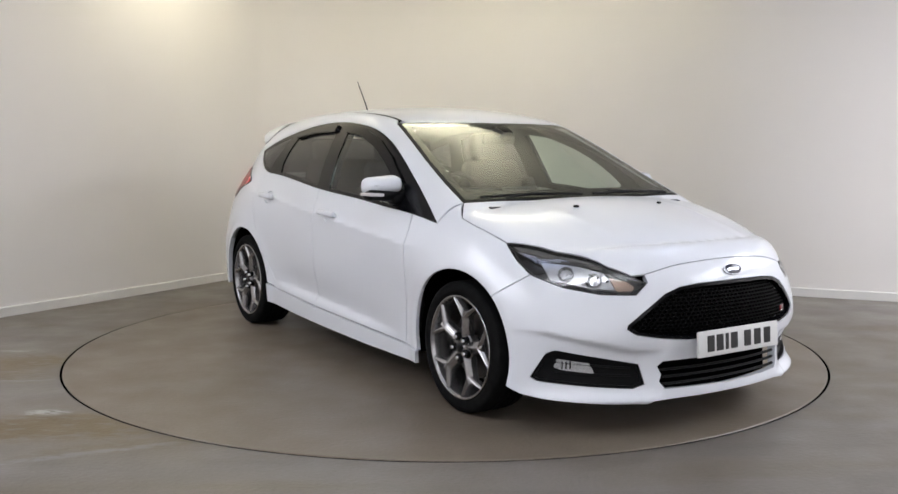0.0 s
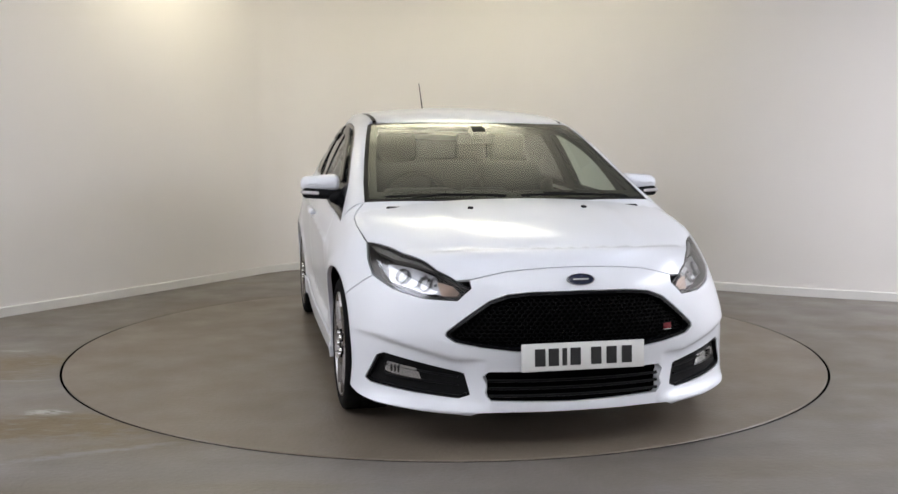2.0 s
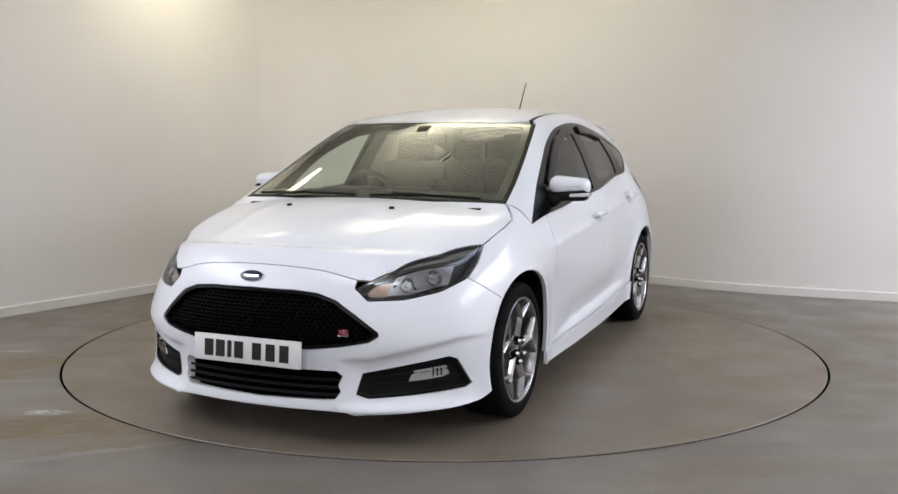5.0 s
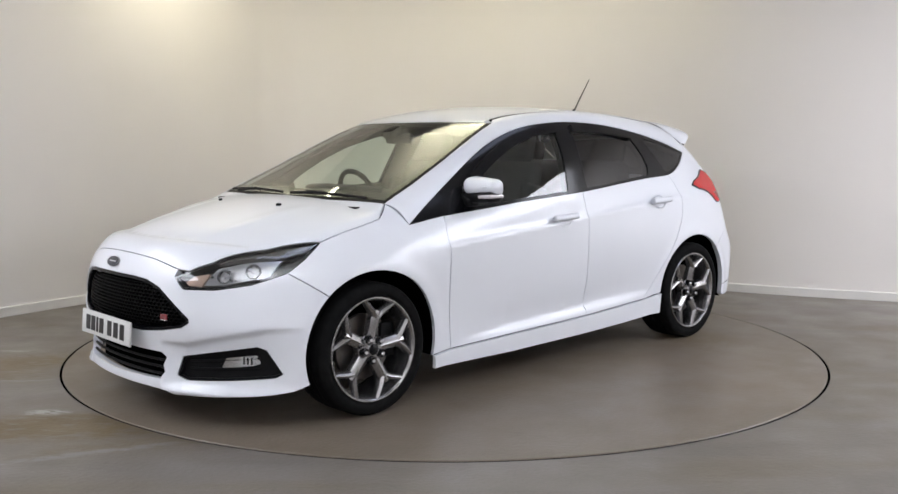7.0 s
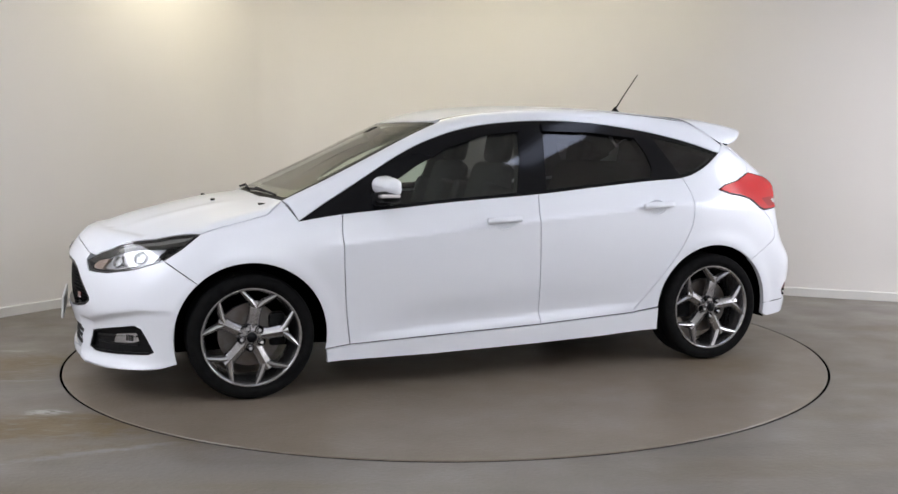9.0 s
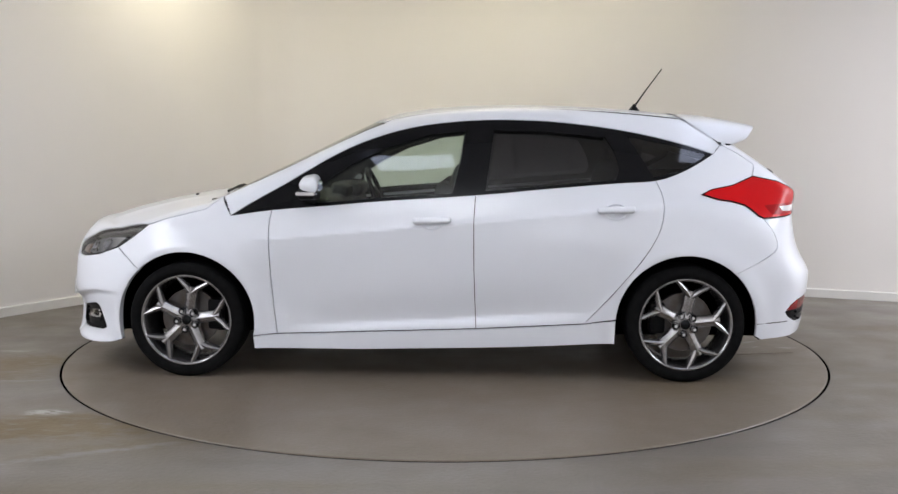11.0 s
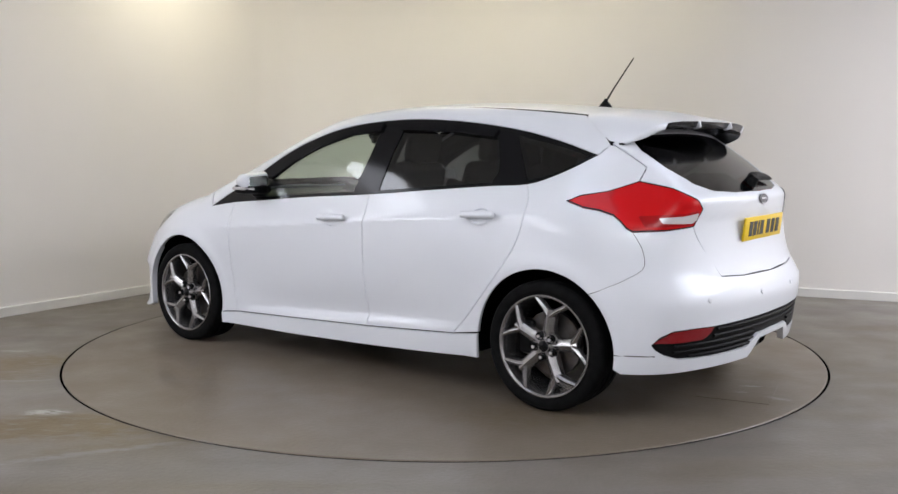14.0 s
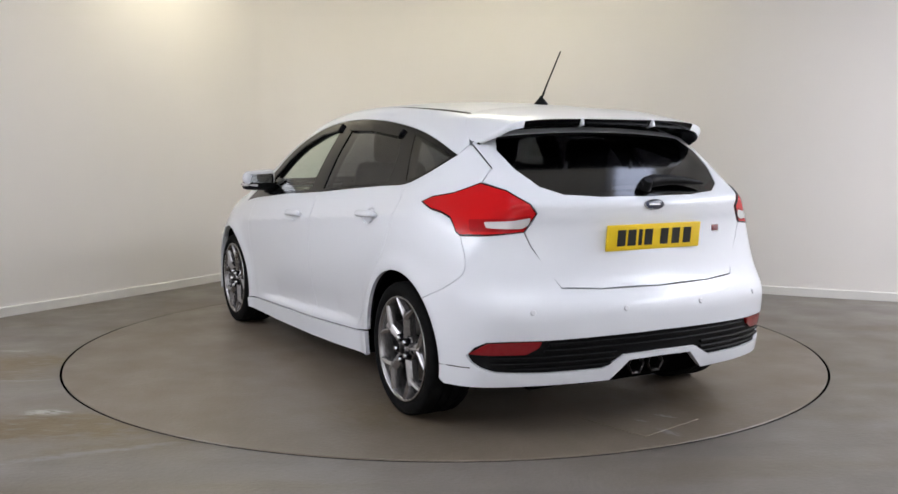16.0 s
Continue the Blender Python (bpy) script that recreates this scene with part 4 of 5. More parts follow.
def honeycomb(loop, lay, cell, bar, off, deep):
    """Six-sided cells laid on the skin inside an outline."""
    q = dense(lay[0](loop), 0.02)
    lo, hi = q.min(0), q.max(0)
    dx, dy = cell * 1.7320508, cell * 1.5
    uv, faces = [], []
    row = 0
    v = lo[1]
    while v < hi[1]:
        u = lo[0] + (dx / 2 if row % 2 else 0)
        while u < hi[0]:
            ring = np.array([(u + rr * math.cos(math.pi / 6 + k * math.pi / 3), v + 0.82 * rr * math.sin(math.pi / 6 + k * math.pi / 3)) for rr in (cell, cell - bar) for k in range(6)])
            if inside_loop(ring[:6], q).all():
                b = len(uv)
                uv += list(ring)
                faces += [(b + k, b + (k + 1) % 6, b + 6 + (k + 1) % 6, b + 6 + k) for k in range(6)]
            u += dx
        v += dy * 0.82
        row += 1
    uv = np.array(uv)
    p = meet(*lay[1](uv))
    n = slope(p)
    out, back = p + n * off, p + n * (off - deep)
    m = len(p)
    inner = []
    for f in faces:
        inner.append((f[3], f[2], f[2] + m, f[3] + m))
    return list(out) + list(back), faces + inner


hv, hf = honeycomb(shrink(both(GRILLE), NOSE, 0.012), NOSE, 0.0135, 0.0032, -0.026, 0.012)
mesh_object("grille_mesh", hv, hf, M_MESH, bumper, "black honeycomb grille mesh", smooth=False)
# lower intake, its deep shade drawn as a black sheet
panel("intake_shade_sheet", [both(INTAKE)], NOSE, M_DARK, bumper, off=-0.06, depth=0, inset=0, gap=-0.01)
for z in (0.232, 0.262, 0.292):
    part("intake_slat", along([(-0.375 + 0.05 * k, z) for k in range(16)], on_nose, -0.018, 0.0065, 8), M_BLACK, bumper)
# chin under the intake
panel("front_splitter", [both(cat(on_nose([(0, 0.200), (0.355, 0.208), (0.40, 0.170), (0.2, 0.168), (0, 0.168)])))], NOSE, M_TRIM, bumper, off=-0.004, depth=0.01, inset=0, gap=-0.003)
# fog lamp pockets
for s in LR:
    fg = FOG * (1, s, 1)
    pocket = panel("fog_pocket", [fg], NOSE, M_BLACK, bumper, off=-0.022, depth=0, inset=0, gap=-0.006, label="black fog lamp pocket")[1]
    panel("fog_rim", [fg, shrink(fg, NOSE, 0.011)], NOSE, M_BLACK, bumper, off=-0.005, depth=0.03, inset=0, gap=0.001)
    for z0, z1 in ((0.268, 0.285), (0.300, 0.325)):
        pts = [(s * (0.485 + 0.04 * k), z0 + (z1 - z0) * k / 7) for k in range(8)]
        part("fog_slat", along(pts, on_nose, -0.016, 0.005, 6), M_BLACK, bumper)
    FL = on_nose([(s * y, z) for y, z in ((0.628, 0.280), (0.645, 0.322), (0.756, 0.338), (0.766, 0.302), (0.74, 0.292))])
    fog = panel("fog_lamp", [FL], NOSE, M_CHROME, bumper, off=-0.012, depth=0.012, inset=0.004, drop=0.006, gap=0, radius=0.006, label="chrome fog lamp behind clear glass")[1]
    panel("fog_glass", [FL], NOSE, M_LENS, fog, off=-0.006, depth=0, inset=0, radius=0.006)
    for k in range(3):
        part("fog_bulb_rib", along([(s * (0.712 + 0.013 * k), 0.300), (s * (0.712 + 0.013 * k), 0.328)], on_nose, -0.009, 0.003, 6), M_GLOSS, fog)

# headlamps
LAMP = cat(LAMP_LOW, LAMP_TOP[::-1])


def lay_lamp(s):
    """Outlines of a headlamp are laid on from ahead, outside and above."""
    way = np.array((0.62, 0.42 * s, 0.66))
    way /= np.linalg.norm(way)
    e1 = np.cross((0, 0, 1), way)
    e1 /= np.linalg.norm(e1)
    return lay_flat(way, e1, np.cross(way, e1), (1.45, 0.42 * s, 0.55))


for s in LR:
    lp = LAMP * (1, s, 1)
    ll = lay_lamp(s)
    head = panel("headlamp", [lp], ll, M_GLOSS, car, off=-0.075, depth=0, inset=0, gap=-0.006, step=0.03, label="headlamp with chrome reflectors in a dark housing")[1]
    panel("headlamp_glass", [lp], ll, M_LENS, head, off=-0.001, depth=0, inset=0, gap=0.001, step=0.03)
    panel("lamp_bezel", [lp, shrink(lp, ll, 0.011)], ll, M_BLACK, head, off=-0.006, depth=0.05, inset=0, gap=0.001)
    # brow band, with the lens reflection painted into its grey
    brow = cat(LAMP_TOP, on_nose([(0.768, 0.788), (0.70, 0.768), (0.62, 0.750), (0.53, 0.716)])) * (1, s, 1)
    panel("lamp_brow", [brow], ll, M_BROW, head, off=-0.020, depth=0.03, inset=0, gap=0.003)
    tray = on_nose([(s * y, z) for y, z in ((0.550, 0.645), (0.632, 0.650), (0.745, 0.682), (0.738, 0.758), (0.65, 0.748), (0.575, 0.722))])
    panel("reflector_tray", [tray], ll, M_REFLECT, head, off=-0.034, depth=0.02, inset=0.004, gap=0)
    for (y, z, r) in ((0.615, 0.684, 0.030), (0.692, 0.708, 0.033)):
        m = spot((s * y, z), on_nose, -0.022)
        bowl = part("reflector", lathe([(r * 1.02, -0.008), (r, 0.001), (r * 0.90, -0.006), (r * 0.62, -0.022), (0.009, -0.030), (0.009, -0.014), (0.006, -0.009), (0, -0.008)], 24, m=m), M_REFLECT, head, "chrome headlamp reflector")
        for k in range(7):
            a = 2 * math.pi * k / 7 + 0.3
            part("reflector_rib", tube([m @ Vector((r * 0.3 * math.cos(a), -0.024, r * 0.3 * math.sin(a))), m @ Vector((r * 0.93 * math.cos(a), -0.004, r * 0.93 * math.sin(a)))], 0.0020, 6), M_STEEL, bowl)
    rnd = random.Random(7)
    for k in range(12):
        y, z = 0.575 + 0.155 * ((k * 0.382) % 1), 0.660 + 0.070 * rnd.random()
        z = max(z, 0.655 + (y - 0.6) * 0.25)
        m = spot((s * y, z), on_nose, -0.027) @ pose(0, 0, 0, rnd.uniform(-35, 35), rnd.uniform(-40, 40), rnd.uniform(-35, 35))
        part("reflector_facet", rbox(rnd.uniform(0.010, 0.020), 0.003, rnd.uniform(0.006, 0.014), 0.0008, 1, m=m), M_REFLECT if k % 3 else M_GLOSS, head)
    amb = on_nose([(s * y, z) for y, z in ((0.486, 0.655), (0.500, 0.640), (0.555, 0.638), (0.565, 0.695), (0.51, 0.682))])
    panel("indicator", [amb], ll, M_AMBER, head, off=-0.020, depth=0.02, inset=0.004, gap=0, radius=0.006, label="pale amber indicator lens")

# tail lamp inserts, reflectors, diffuser
for s in LR:
    ins = on_tail([(s * y, z) for y, z in ((0.735, 0.902), (0.735, 0.925), (0.66, 0.934), (0.585, 0.948), (0.592, 0.918), (0.62, 0.902))])
    panel("clear_insert", [ins], TAIL, M_CLEARLENS, lamp_t[s], off=0.0072, depth=0.004, inset=0.003, drop=0.001, gap=0, step=0.02, radius=0.008, label="clear reversing lamp insert")
    low = on_tail([(s * y, z) for y, z in ((0.775, 0.885), (0.76, 0.932), (0.66, 0.945), (0.582, 0.958), (0.585, 0.925), (0.612, 0.895))])
    panel("lower_lens", [low], TAIL, M_REDDEEP, lamp_t[s], off=0.0052, depth=0.003, inset=0.003, drop=0.001, gap=0, step=0.02, radius=0.01, label="deeper red lower lens")
    panel("lamp_seal", [cat(TAIL_LAMP_FRONT, TAIL_LAMP_IN[1:], LAMP_FOOT[1:]) * (1, s, 1), shrink(cat(TAIL_LAMP_FRONT, TAIL_LAMP_IN[1:], LAMP_FOOT[1:]) * (1, s, 1), TAIL, 0.006)], TAIL, M_GLOSS, lamp_t[s], off=0.0048, depth=0.008, inset=0, gap=0.0008)
    ref = on_tail([(s * y, z) for y, z in ((0.580, 0.442), (0.70, 0.441), (0.785, 0.434), (0.834, 0.384), (0.78, 0.384), (0.64, 0.388), (0.595, 0.414))])
    panel("rear_reflector", [ref], TAIL, M_REDDARK, rbumper, off=-0.004, depth=0.02, inset=0.004, gap=0, step=0.025, radius=0.006, label="dark red rear reflector")
panel("rear_insert", [both(INSERT)], TAIL, M_BLACK, rbumper, off=-0.016, depth=0, inset=0, gap=-0.006, label="black ribbed lower bumper insert")
for z, w0 in ((0.432, 0.55), (0.404, 0.57), (0.376, 0.77), (0.350, 0.77), (0.326, 0.70)):
    for s in LR:
        y0 = 0.0 if z > 0.38 else 0.24
        part("insert_rib", along([(s * (y0 + (w0 - y0) * k / 10), z - 0.008 * ((y0 + (w0 - y0) * k / 10) / 0.75) ** 2) for k in range(11)], on_tail, -0.010, 0.0075, 6), M_BLACK, rbumper)
for s in (-1, 1):
    for k, (pr, yy) in enumerate(((0.048, 0.055),)):
        part("exhaust_tip", lathe([(pr, 0.0), (pr - 0.004, 0.004), (pr - 0.010, 0.0), (pr - 0.012, -0.10), (pr, -0.12)], 6, m=pose(-2.01, s * yy, 0.285, 0, 0, 90)), M_EXHAUST, car, "dark chrome six-sided exhaust tip")
panel("exhaust_tunnel", [both(on_tail([(0, 0.338), (0.17, 0.333), (0.26, 0.24), (0, 0.22)]))], TAIL, M_DARK, rbumper, off=-0.11, depth=0, inset=0)
part("silencer", rbox(0.35, 0.7, 0.13, 0.05, 3, m=pose(-1.80, 0, 0.27)), M_DARK, car, "dark rear silencer")

# number plates with plain bars
for pos, tilt, mat, head, own in (((2.202, 0, 0.404), 4, M_PLATEW, 1, bumper), ((-2.042, 0, 0.855), -6, M_PLATEY, -1, gate)):
    m = pose(*pos, 0, -tilt if head > 0 else -tilt, 0 if head > 0 else 180)
    plate = part("number_plate", rbox(0.012, 0.522, 0.112, 0.004, 2, m=m), mat, own, "white front number plate" if head > 0 else "yellow rear number plate")
    for k, yb in enumerate((-0.185, -0.128, -0.082, -0.036, 0.052, 0.118, 0.184)):
        wb = 0.020 if k == 2 else 0.044
        part("plate_bar", rbox(0.003, wb, 0.070, 0.0005, 1, m=m @ pose(0.0065, yb, 0)), M_INK, plate)


def oval_badge(m, w, h, own):
    bm = lathe([(0, 0.004), (0.8, 0.0035), (0.92, 0.002), (0.93, 0.0), (0, 0.0)], 36, m=m @ Matrix.Diagonal((w, 1.0, h, 1)))
    b = part("badge", bm, M_BADGE, own, "dark blue oval badge with a chrome rim")
    part("badge_rim", lathe([(0.90, 0.0), (0.92, 0.005), (0.97, 0.005), (1.0, 0.0)], 36, m=m @ Matrix.Diagonal((w, 1.0, h, 1))), M_REFLECT, b)
    part("badge_stroke", rbox(w * 1.1, 0.002, h * 0.32, 0.0008, 1, m=m @ pose(0, 0.0045, 0)), M_CHROME, b)


oval_badge(spot((0.0, 0.706), on_nose, 0.002), 0.060, 0.026, bumper)
oval_badge(spot((0.0, 0.992), on_tail, 0.002), 0.056, 0.024, gate)
for m, own, sc in ((spot((0.409, 0.494), on_nose, -0.014), bumper, 0.8), (spot((-0.40, 0.872), on_tail, 0.003), gate, 0.9)):
    sb = part("sport_badge", rbox(0.052 * sc, 0.004, 0.034 * sc, 0.001, 1, m=m @ Matrix.Shear("XZ", 4, (-0.4, 0))), M_BADGER, own, "small red slanted badge")
    part("badge_edge", rbox(0.056 * sc, 0.003, 0.006 * sc, 0.001, 1, m=m @ pose(0, 0.001, -0.016 * sc)), M_CHROME, sb)

# seam between the rear bumper and its lower lip
for s in LR:
    seam = on_side([(-1.699, 0.318), (-1.76, 0.321), (-1.82, 0.324), (-1.87, 0.327)]) * (1, s, 1)
    part("bumper_seam", tube(seam, 0.0022, 6), M_DARK, rbumper)

# parking sensors, washer jets, aerial
for y in (0.622, 0.209, -0.209, -0.622):
    part("parking_sensor", lathe([(0, 0.003), (0.009, 0.003), (0.0105, 0.001), (0.0125, 0.0), (0.0125, -0.004), (0, -0.004)], 18, m=spot((y, 0.566), on_tail, 0.001)), M_SENSOR, rbumper)
for s in LR:
    part("washer_jet", rbox(0.026, 0.012, 0.018, 0.004, 2, m=spot((1.434, s * 0.281), on_top, 0.004)), M_BLACK, bonnet, "small black washer jet")
base = spot((-1.165, 0.0), on_top, 0.0)
aer = part("aerial", lathe([(0.038, -0.004), (0.034, 0.006), (0.022, 0.020), (0.010, 0.034), (0.006, 0.044), (0, 0.044)], 18, m=Matrix.Translation(base.translation) @ pose(0, 0, 0, 90, 0, 0) @ pose(0, 0, 0, 0, 0, 0)), M_BLACK, car, "black roof aerial")
at = base.translation
part("mast", tube([at + Vector((-0.005, 0, 0.03)), at + Vector((-0.05, 0, 0.098)), at + Vector((-0.162, 0, 0.252))], [0.0055, 0.0042, 0.0030], 8), M_BLACK, aer)


# door handles
def handle(x, z, rise, own, s):
    m = spot((x, z), on_side, 0.0)
    if s < 0:
        m = Matrix.Diagonal((1, -1, 1, 1)) @ m
    m = m @ pose(0, 0, 0, 0, rise, 0)
    hd = part("door_handle", rbox(0.200, 0.026, 0.034, 0.012, 3, m=m @ pose(0, 0.026, 0)), M_PAINT, own, "body-coloured pull handle")
    for dx in (-0.075, 0.075):
        part("handle_foot", rbox(0.03, 0.026, 0.024, 0.007, 2, m=m @ pose(dx, 0.010, 0)), M_PAINT, hd)
    cup = lathe([(0.062, 0.0015), (0.058, 0.001), (0.050, -0.008), (0.02, -0.013), (0, -0.014)], 28, m=m @ Matrix.Diagonal((1.0, 1.0, 0.72, 1)))
    part("handle_cup", cup, M_PAINT, hd)


for s in LR:
    handle(0.003, 0.845, 2.5, door_f[s], s)
    handle(-0.955, 0.902, 2.5, door_r[s], s)


# door mirrors
def mirror(s):
    mi = new("door_mirror")
    mi.parent = car
    tagged(mi, "white door mirror with a black base")
    f = Matrix.Diagonal((1, s, 1, 1))

    def cap_shape(v):
        x, y, z = v
        out = (y + 0.12) / 0.24
        x = x * (1.0 - 0.18 * out) - 0.02 * out
        z = z * (1.0 - (0.36 if z > 0 else 0.0) * out)
        if x > 0:
            z = z * 0.72
            y = y * 0.94
        return x, y, z
    bm = rbox(0.110, 0.212, 0.112, 0.036, 5, taper=cap_shape)
    bm.transform(f @ pose(0.655, 0.915, 1.044, 0, 0, 0))
    part("mirror_cap", bm, M_PAINT, mi)
    bm = rbox(0.092, 0.196, 0.056, 0.020, 3, m=f @ pose(0.648, 0.912, 0.987, 3))
    part("mirror_base", bm, M_BLACK, mi)
    bm = rbox(0.085, 0.10, 0.05, 0.018, 3, m=f @ pose(0.66, 0.825, 0.975, -25))
    part("mirror_foot", bm, M_BLACK, mi)
    bm = rbox(0.098, 0.092, 0.020, 0.008, 2, m=f @ pose(0.650, 0.972, 0.993, 3, 0, -3))
    part("side_indicator", bm, M_CLEARLENS, mi, "clear side indicator strip")
    bm = rbox(0.060, 0.176, 0.078, 0.024, 4, m=f @ pose(0.622, 0.912, 1.034, 0, 0, 0))
    gl = part("mirror_rim", bm, M_BLACK, mi)
    part("mirror_glass", rbox(0.004, 0.134, 0.054, 0.001, 1, m=f @ pose(0.5905, 0.912, 1.034)), M_MIRROR, gl)


for s in LR:
    mirror(s)

# smoked wind deflectors over the side windows
for lp, own in (([(0.655, 1.055), (0.47, 1.182), (0.28, 1.272), (0.035, 1.341), (-0.175, 1.360), (-0.172, 1.318), (0.03, 1.298), (0.26, 1.228), (0.44, 1.140), (0.60, 1.040)], door_f),
                ([(-0.315, 1.362), (-0.60, 1.354), (-0.92, 1.320), (-0.905, 1.285), (-0.60, 1.316), (-0.315, 1.322)], door_r)):
    panel("wind_deflector", [on_side(lp)], SIDE, M_GLOSS, own, off=0.014, depth=0.012, inset=0.004, drop=0.006, gap=0, sides=LR, label="smoked wind deflector")

# wipers
for s0, s1, x0, x1 in ((0.04, 0.62, 1.196, 1.150), (-0.64, -0.04, 1.140, 1.196)):
    pts = [(x0 + (x1 - x0) * k / 8, s0 + (s1 - s0) * k / 8) for k in range(9)]
    wp = part("wiper", along(pts, on_top, 0.010, 0.007, 8), M_BLACK, car, "black windscreen wiper")
    part("wiper_arm", along([(pts[4][0], pts[4][1]), (1.178, pts[1][1] + 0.05)], on_top, 0.014, 0.007, 8), M_BLACK, wp)
wp = part("rear_wiper", along([(0.03, 1.060), (0.0, 1.066), (-0.06, 1.076), (-0.15, 1.078), (-0.24, 1.074), (-0.31, 1.066), (-0.36, 1.060)], on_tail, 0.020, [0.012, 0.026, 0.028, 0.023, 0.018, 0.012, 0.005], 10), M_BLACK, gate, "black rear wiper")
part("wiper_boss", lathe([(0, 0.05), (0.022, 0.046), (0.030, 0.02), (0.032, 0.0)], 18, m=spot((0.0, 1.062), on_tail, 0.0)), M_BLACK, wp)
part("cowl", rbox(0.16, 1.30, 0.03, 0.01, 2, m=pose(1.165, 0, 0.935)), M_BLACK, car, "black plastic scuttle")

# roof spoiler
F_EDGE = chain(on_top([(-1.345, 0.0), (-1.345, 0.25), (-1.348, 0.42), (-1.362, 0.535), (-1.43, 0.592), (-1.53, 0.628)]), 4)
TIP = chain([(-1.790, 0, 1.364), (-1.780, 0.25, 1.363), (-1.760, 0.42, 1.357), (-1.735, 0.53, 1.340), (-1.690, 0.585, 1.304), (-1.60, 0.618, 1.254)], 4)
half = []
for a, b in zip(F_EDGE, TIP):
    d = b - a
    ln = np.linalg.norm(d)
    mid1, mid2 = a + d * 0.35 + (0, 0, 0.020 * ln / 0.5), a + d * 0.75 + (0, 0, 0.012 * ln / 0.5)
    half.append([a + (0.004, 0, 0.006), mid1, mid2, b + (0.012, 0, 0.004), b, b + (0.016, 0, -0.030 * min(1, ln / 0.3)), a + d * 0.80 - (0, 0, 0.030 * min(1, ln / 0.4)), a + d * 0.5 - (0, 0, 0.050 * min(1, ln / 0.4)), a + d * 0.25 - (0, 0, 0.045 * min(1, ln / 0.4))])
rows = [[np.array(p) * (1, -1, 1) for p in r] for r in half[::-1][:-1]] + half
nr, nc = len(rows), 9
sv = [p for r in rows for p in r]
top_f = [(i * nc + k, i * nc + k + 1, (i + 1) * nc + k + 1, (i + 1) * nc + k) for i in range(nr - 1) for k in range(0, 4)]
top_f += [(i * nc + 4, i * nc + 5, (i + 1) * nc + 5, (i + 1) * nc + 4) for i in range(nr - 1) if abs(rows[i][4][1] + rows[i + 1][4][1]) > 0.94]
und_f = [(i * nc + k, i * nc + k + 1, (i + 1) * nc + k + 1, (i + 1) * nc + k) for i in range(nr - 1) for k in range(4, 8) if k > 4 or abs(rows[i][4][1] + rows[i + 1][4][1]) <= 0.94]
sp = mesh_object("roof_spoiler", sv, top_f, M_PAINT, gate, "white roof spoiler")
mesh_object("spoiler_underside", sv, und_f, M_GLOSS, sp)
for s in LR:
    part("spoiler_vane", rbox(0.045, 0.014, 0.034, 0.004, 1, m=pose(-1.770, s * 0.20, 1.346, 0, 14, s * -12)), M_PAINT, sp, "white rib across the dark spoiler edge")

# ---------------------------------------------------------------- cabin
panel("headlining", [both(cat(on_top([(0.36, 0.0), (0.30, 0.50), (-0.4, 0.53), (-1.30, 0.48), (-1.45, 0.0)])))], TOP, M_LINING, car, off=-0.045, depth=0, inset=0, step=0.1)
panel("door_card", [on_side([(0.90, 0.30), (0.93, 0.60), (1.00, 0.72), (1.00, 0.86), (0.86, 0.89), (-0.22, 0.97), (-1.17, 1.045), (-1.17, 0.72), (-0.90, 0.50), (-0.86, 0.33)])], SIDE, M_DASH, car, off=-0.07, depth=0, inset=0, step=0.1, sides=LR)
panel("boot_lining", [on_side([(-1.16, 0.73), (-1.16, 1.04), (-1.40, 1.12), (-1.62, 1.12), (-1.86, 1.00), (-1.86, 0.73)])], SIDE, M_DASH, car, off=-0.07, depth=0, inset=0, step=0.1, sides=LR)
panel("pillar_lining", [cat(BELT, ARCADE[::-1][1:-1]), FWIN, RWIN, QWIN], SIDE, M_DASH, car, off=-0.045, depth=0, inset=0, gap=-0.01, sides=LR)
panel("roof_frame_lining", [cat(SCREEN_EDGE, RAIL, on_top([(-1.42, 0.560)]), on_side([(-1.534, 1.250)]), ARCADE[::-1])], CANT, M_LINING, car, off=-0.03, depth=0, inset=0, step=0.06, sides=LR)
panel("tailgate_lining", [both(on_tail([(0, 0.45), (0.60, 0.46), (0.58, 0.96), (0.40, 1.02), (0, 1.01)]))], REAR, M_DASH, car, off=-0.07, depth=0, inset=0, step=0.08)


def dash_shape(v):
    x, y, z = v
    return (x + (0.02 if z > 0 else -0.10) - (0.10 * (abs(y) / 0.7) ** 2 if x > 0 else 0), y, z)


part("dashboard", rbox(0.62, 1.40, 0.30, 0.06, 3, m=pose(0.86, 0, 0.805), taper=dash_shape), M_DASH, car, "dark grey dashboard")
part("binnacle", rbox(0.20, 0.40, 0.09, 0.035, 3, m=pose(0.62, -0.36, 0.965)), M_DASH, car)
part("centre_screen", rbox(0.10, 0.26, 0.12, 0.03, 2, m=pose(0.62, 0.0, 0.95, 0, -15)), M_DASH, car)
sw = part("steering_wheel", lathe([(0.170 + 0.0155 * math.cos(a), 0.0155 * math.sin(a)) for a in [2 * math.pi * k / 10 for k in range(10)]], 40, m=pose(0.44, -0.36, 0.93, 0, 0, 90) @ pose(0, 0, 0, 22), closed=True), M_BLACK, car, "black steering wheel")
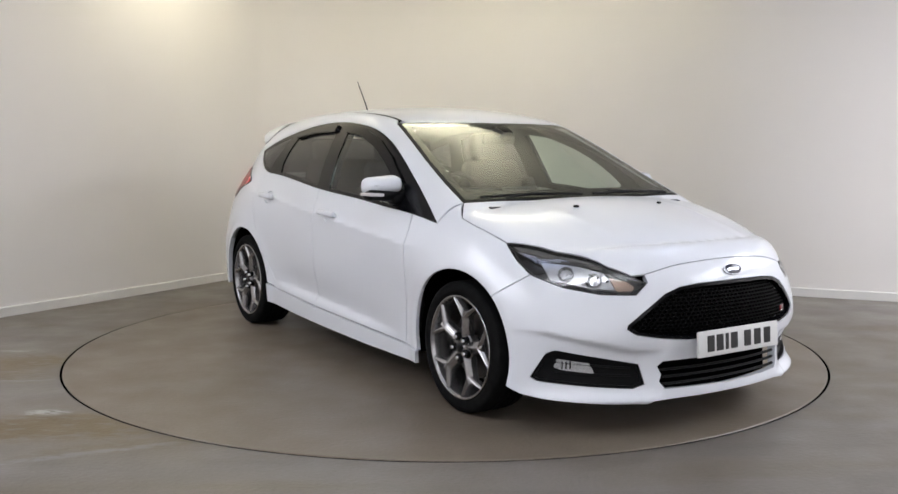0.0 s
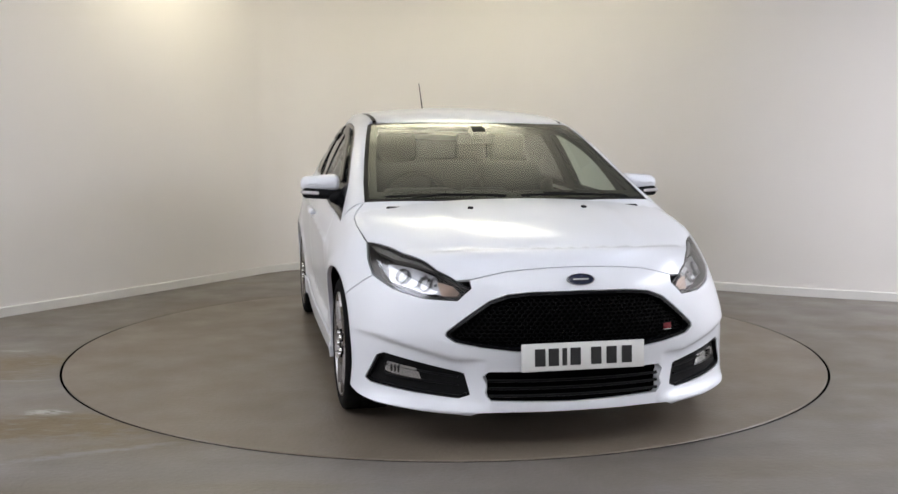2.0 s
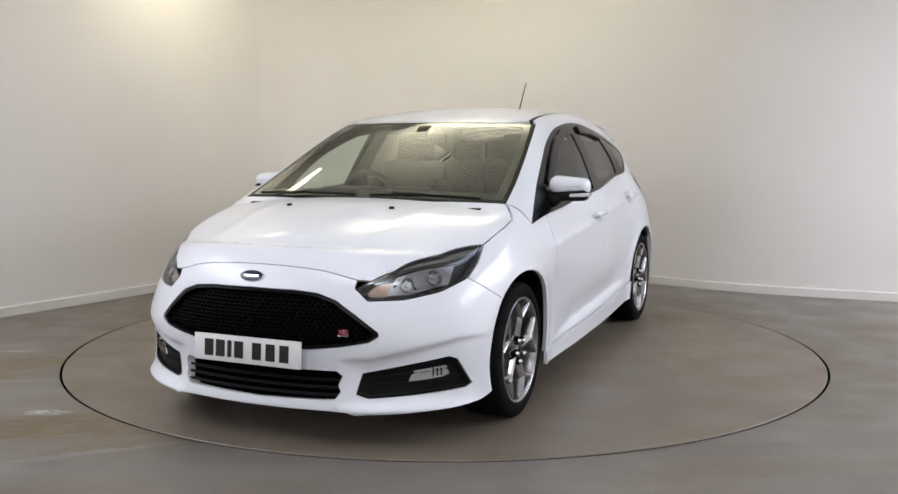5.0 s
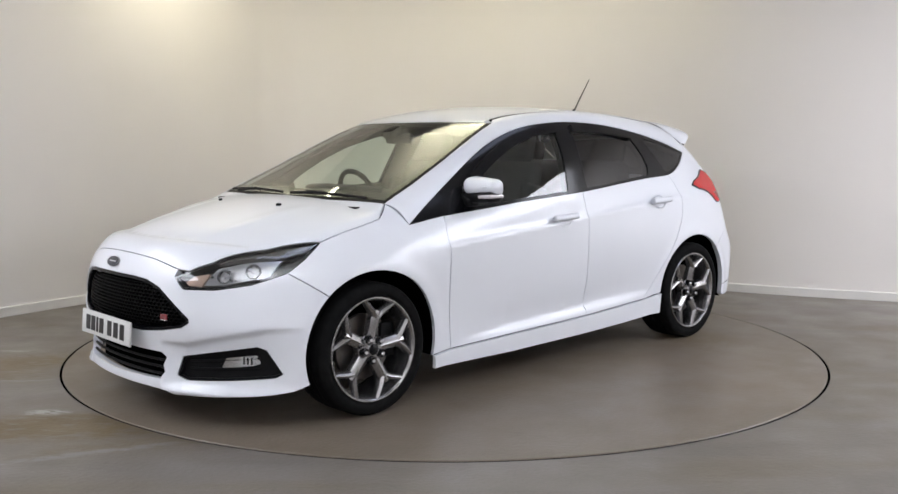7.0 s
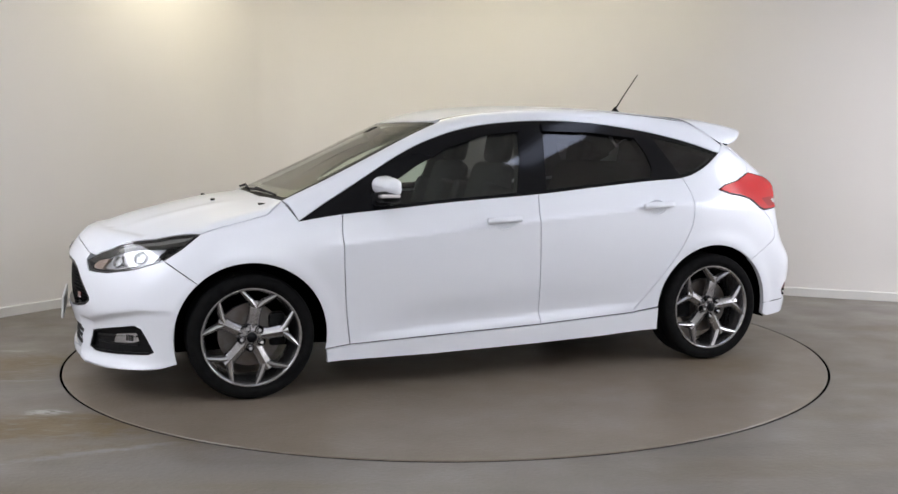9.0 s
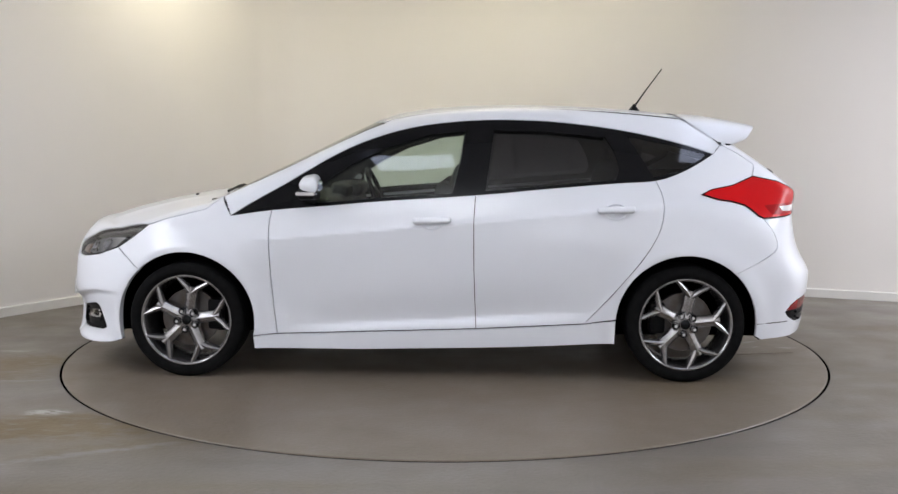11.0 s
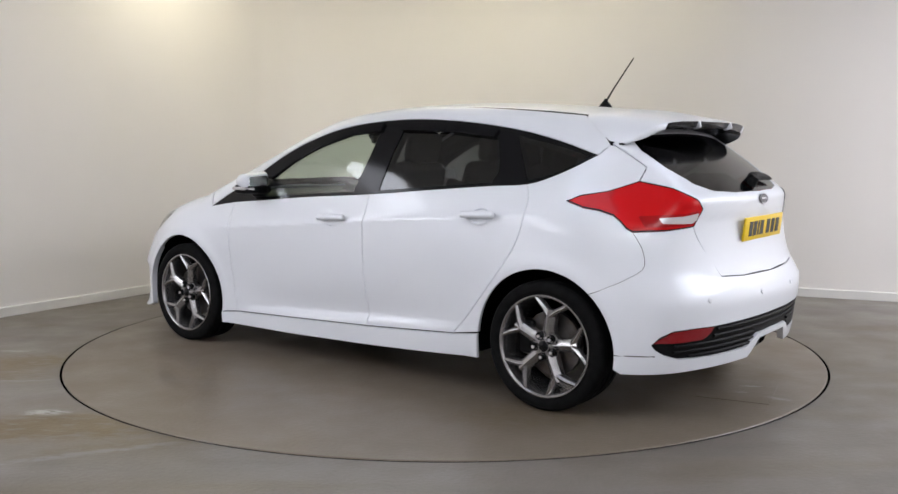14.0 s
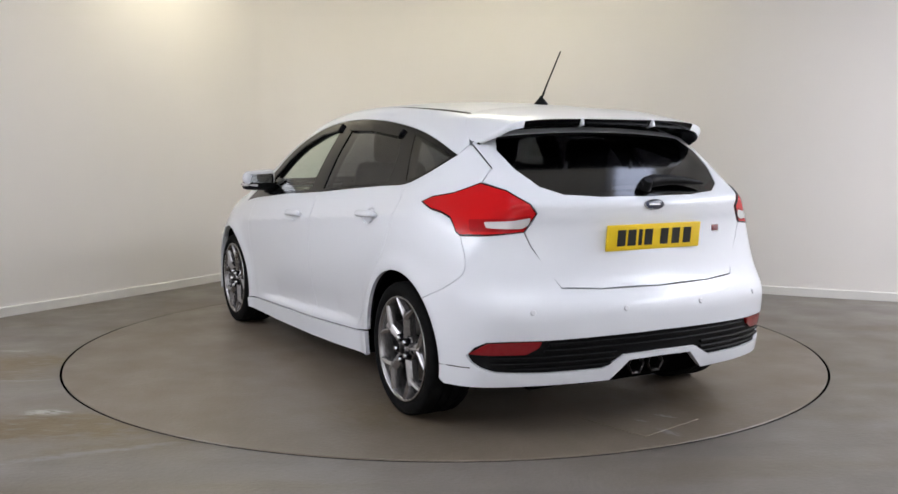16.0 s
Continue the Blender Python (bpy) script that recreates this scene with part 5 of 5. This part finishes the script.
part("wheel_boss", rbox(0.13, 0.045, 0.11, 0.02, 2, m=pose(0.455, -0.36, 0.925, 0, 0, 90) @ pose(0, 0, 0, 22)), M_BLACK, sw)
for k in (0, 180, 270):
    a = radians(k)
    part("wheel_arm", rbox(0.12, 0.02, 0.035, 0.008, 1, m=pose(0.45, -0.36, 0.928, 0, 0, 90) @ pose(0, 0, 0, 22) @ pose(0.10 * math.cos(a), 0, 0.10 * math.sin(a), 0, -k)), M_BLACK, sw)


def seat(x, y, w, rear=False):
    st = new("rear_seat" if rear else "front_seat")
    st.parent = car
    st.matrix_basis = pose(x, y, 0)
    part("cushion", rbox(0.52, w, 0.17, 0.05, 3, m=pose(0.22, 0, 0.53, 0, -6)), M_SEAT, st)
    back = part("backrest", rbox(0.15, w, 0.66, 0.055, 3, m=pose(-0.10, 0, 0.83, 0, -16), taper=lambda v: (v[0] * (0.8 if v[2] > 0 else 1), v[1] * (0.86 if v[2] > 0 else 1), v[2])), M_SEAT, st)
    n = 2 if rear else 1
    for k in range(n):
        yy = 0 if n == 1 else (k - 0.5) * w * 0.56
        part("headrest", rbox(0.10, 0.25, 0.18, 0.04, 3, m=pose(-0.215, yy, 1.235 if not rear else 1.19, 0, -12)), M_SEAT, back)
        for dy in (-0.06, 0.06):
            part("headrest_post", tube([(-0.19, yy + dy, 1.08), (-0.205, yy + dy, 1.18)], 0.007, 8), M_CHROME, back)
    if not rear:
        for s in LR:
            part("bolster", rbox(0.20, 0.07, 0.46, 0.032, 3, m=pose(-0.06, s * w * 0.46, 0.80, 0, -16)), M_SEAT, back)
    return st


seat(0.02, 0.36, 0.50)
seat(0.02, -0.36, 0.50)
seat(-0.88, 0.0, 1.25, True)
part("parcel_shelf", rbox(0.62, 1.15, 0.025, 0.008, 1, m=pose(-1.46, 0, 0.985)), M_DASH, car)
part("cabin_floor", rbox(2.3, 1.3, 0.05, 0.01, 1, m=pose(-0.2, 0, 0.34)), M_DARK, car)
part("centre_console", rbox(0.8, 0.22, 0.30, 0.04, 2, m=pose(0.25, 0, 0.50)), M_DASH, car)
rv = part("rear_view_mirror", rbox(0.03, 0.23, 0.065, 0.014, 2, m=pose(0.42, 0, 1.285, 0, 8)), M_BLACK, car, "black rear-view mirror")
part("sensor_pod", rbox(0.10, 0.10, 0.05, 0.02, 2, m=pose(0.47, 0, 1.318, 0, 26)), M_BLACK, rv)


# ---------------------------------------------------------------- what moves
def motions():
    rows_disc, rows_car = [], []
    for t, deg in TURN:
        c, s = math.cos(radians(deg)), math.sin(radians(deg))
        rows_disc.append((t, pose(0, 0, 0, 0, 0, deg)))
        rows_car.append((t, pose(c * CAR_AT[0] - s * CAR_AT[1], s * CAR_AT[0] + c * CAR_AT[1], 0, 0, 0, deg)))
    walk(turntable, rows_disc)
    walk(car, rows_car)


motions()
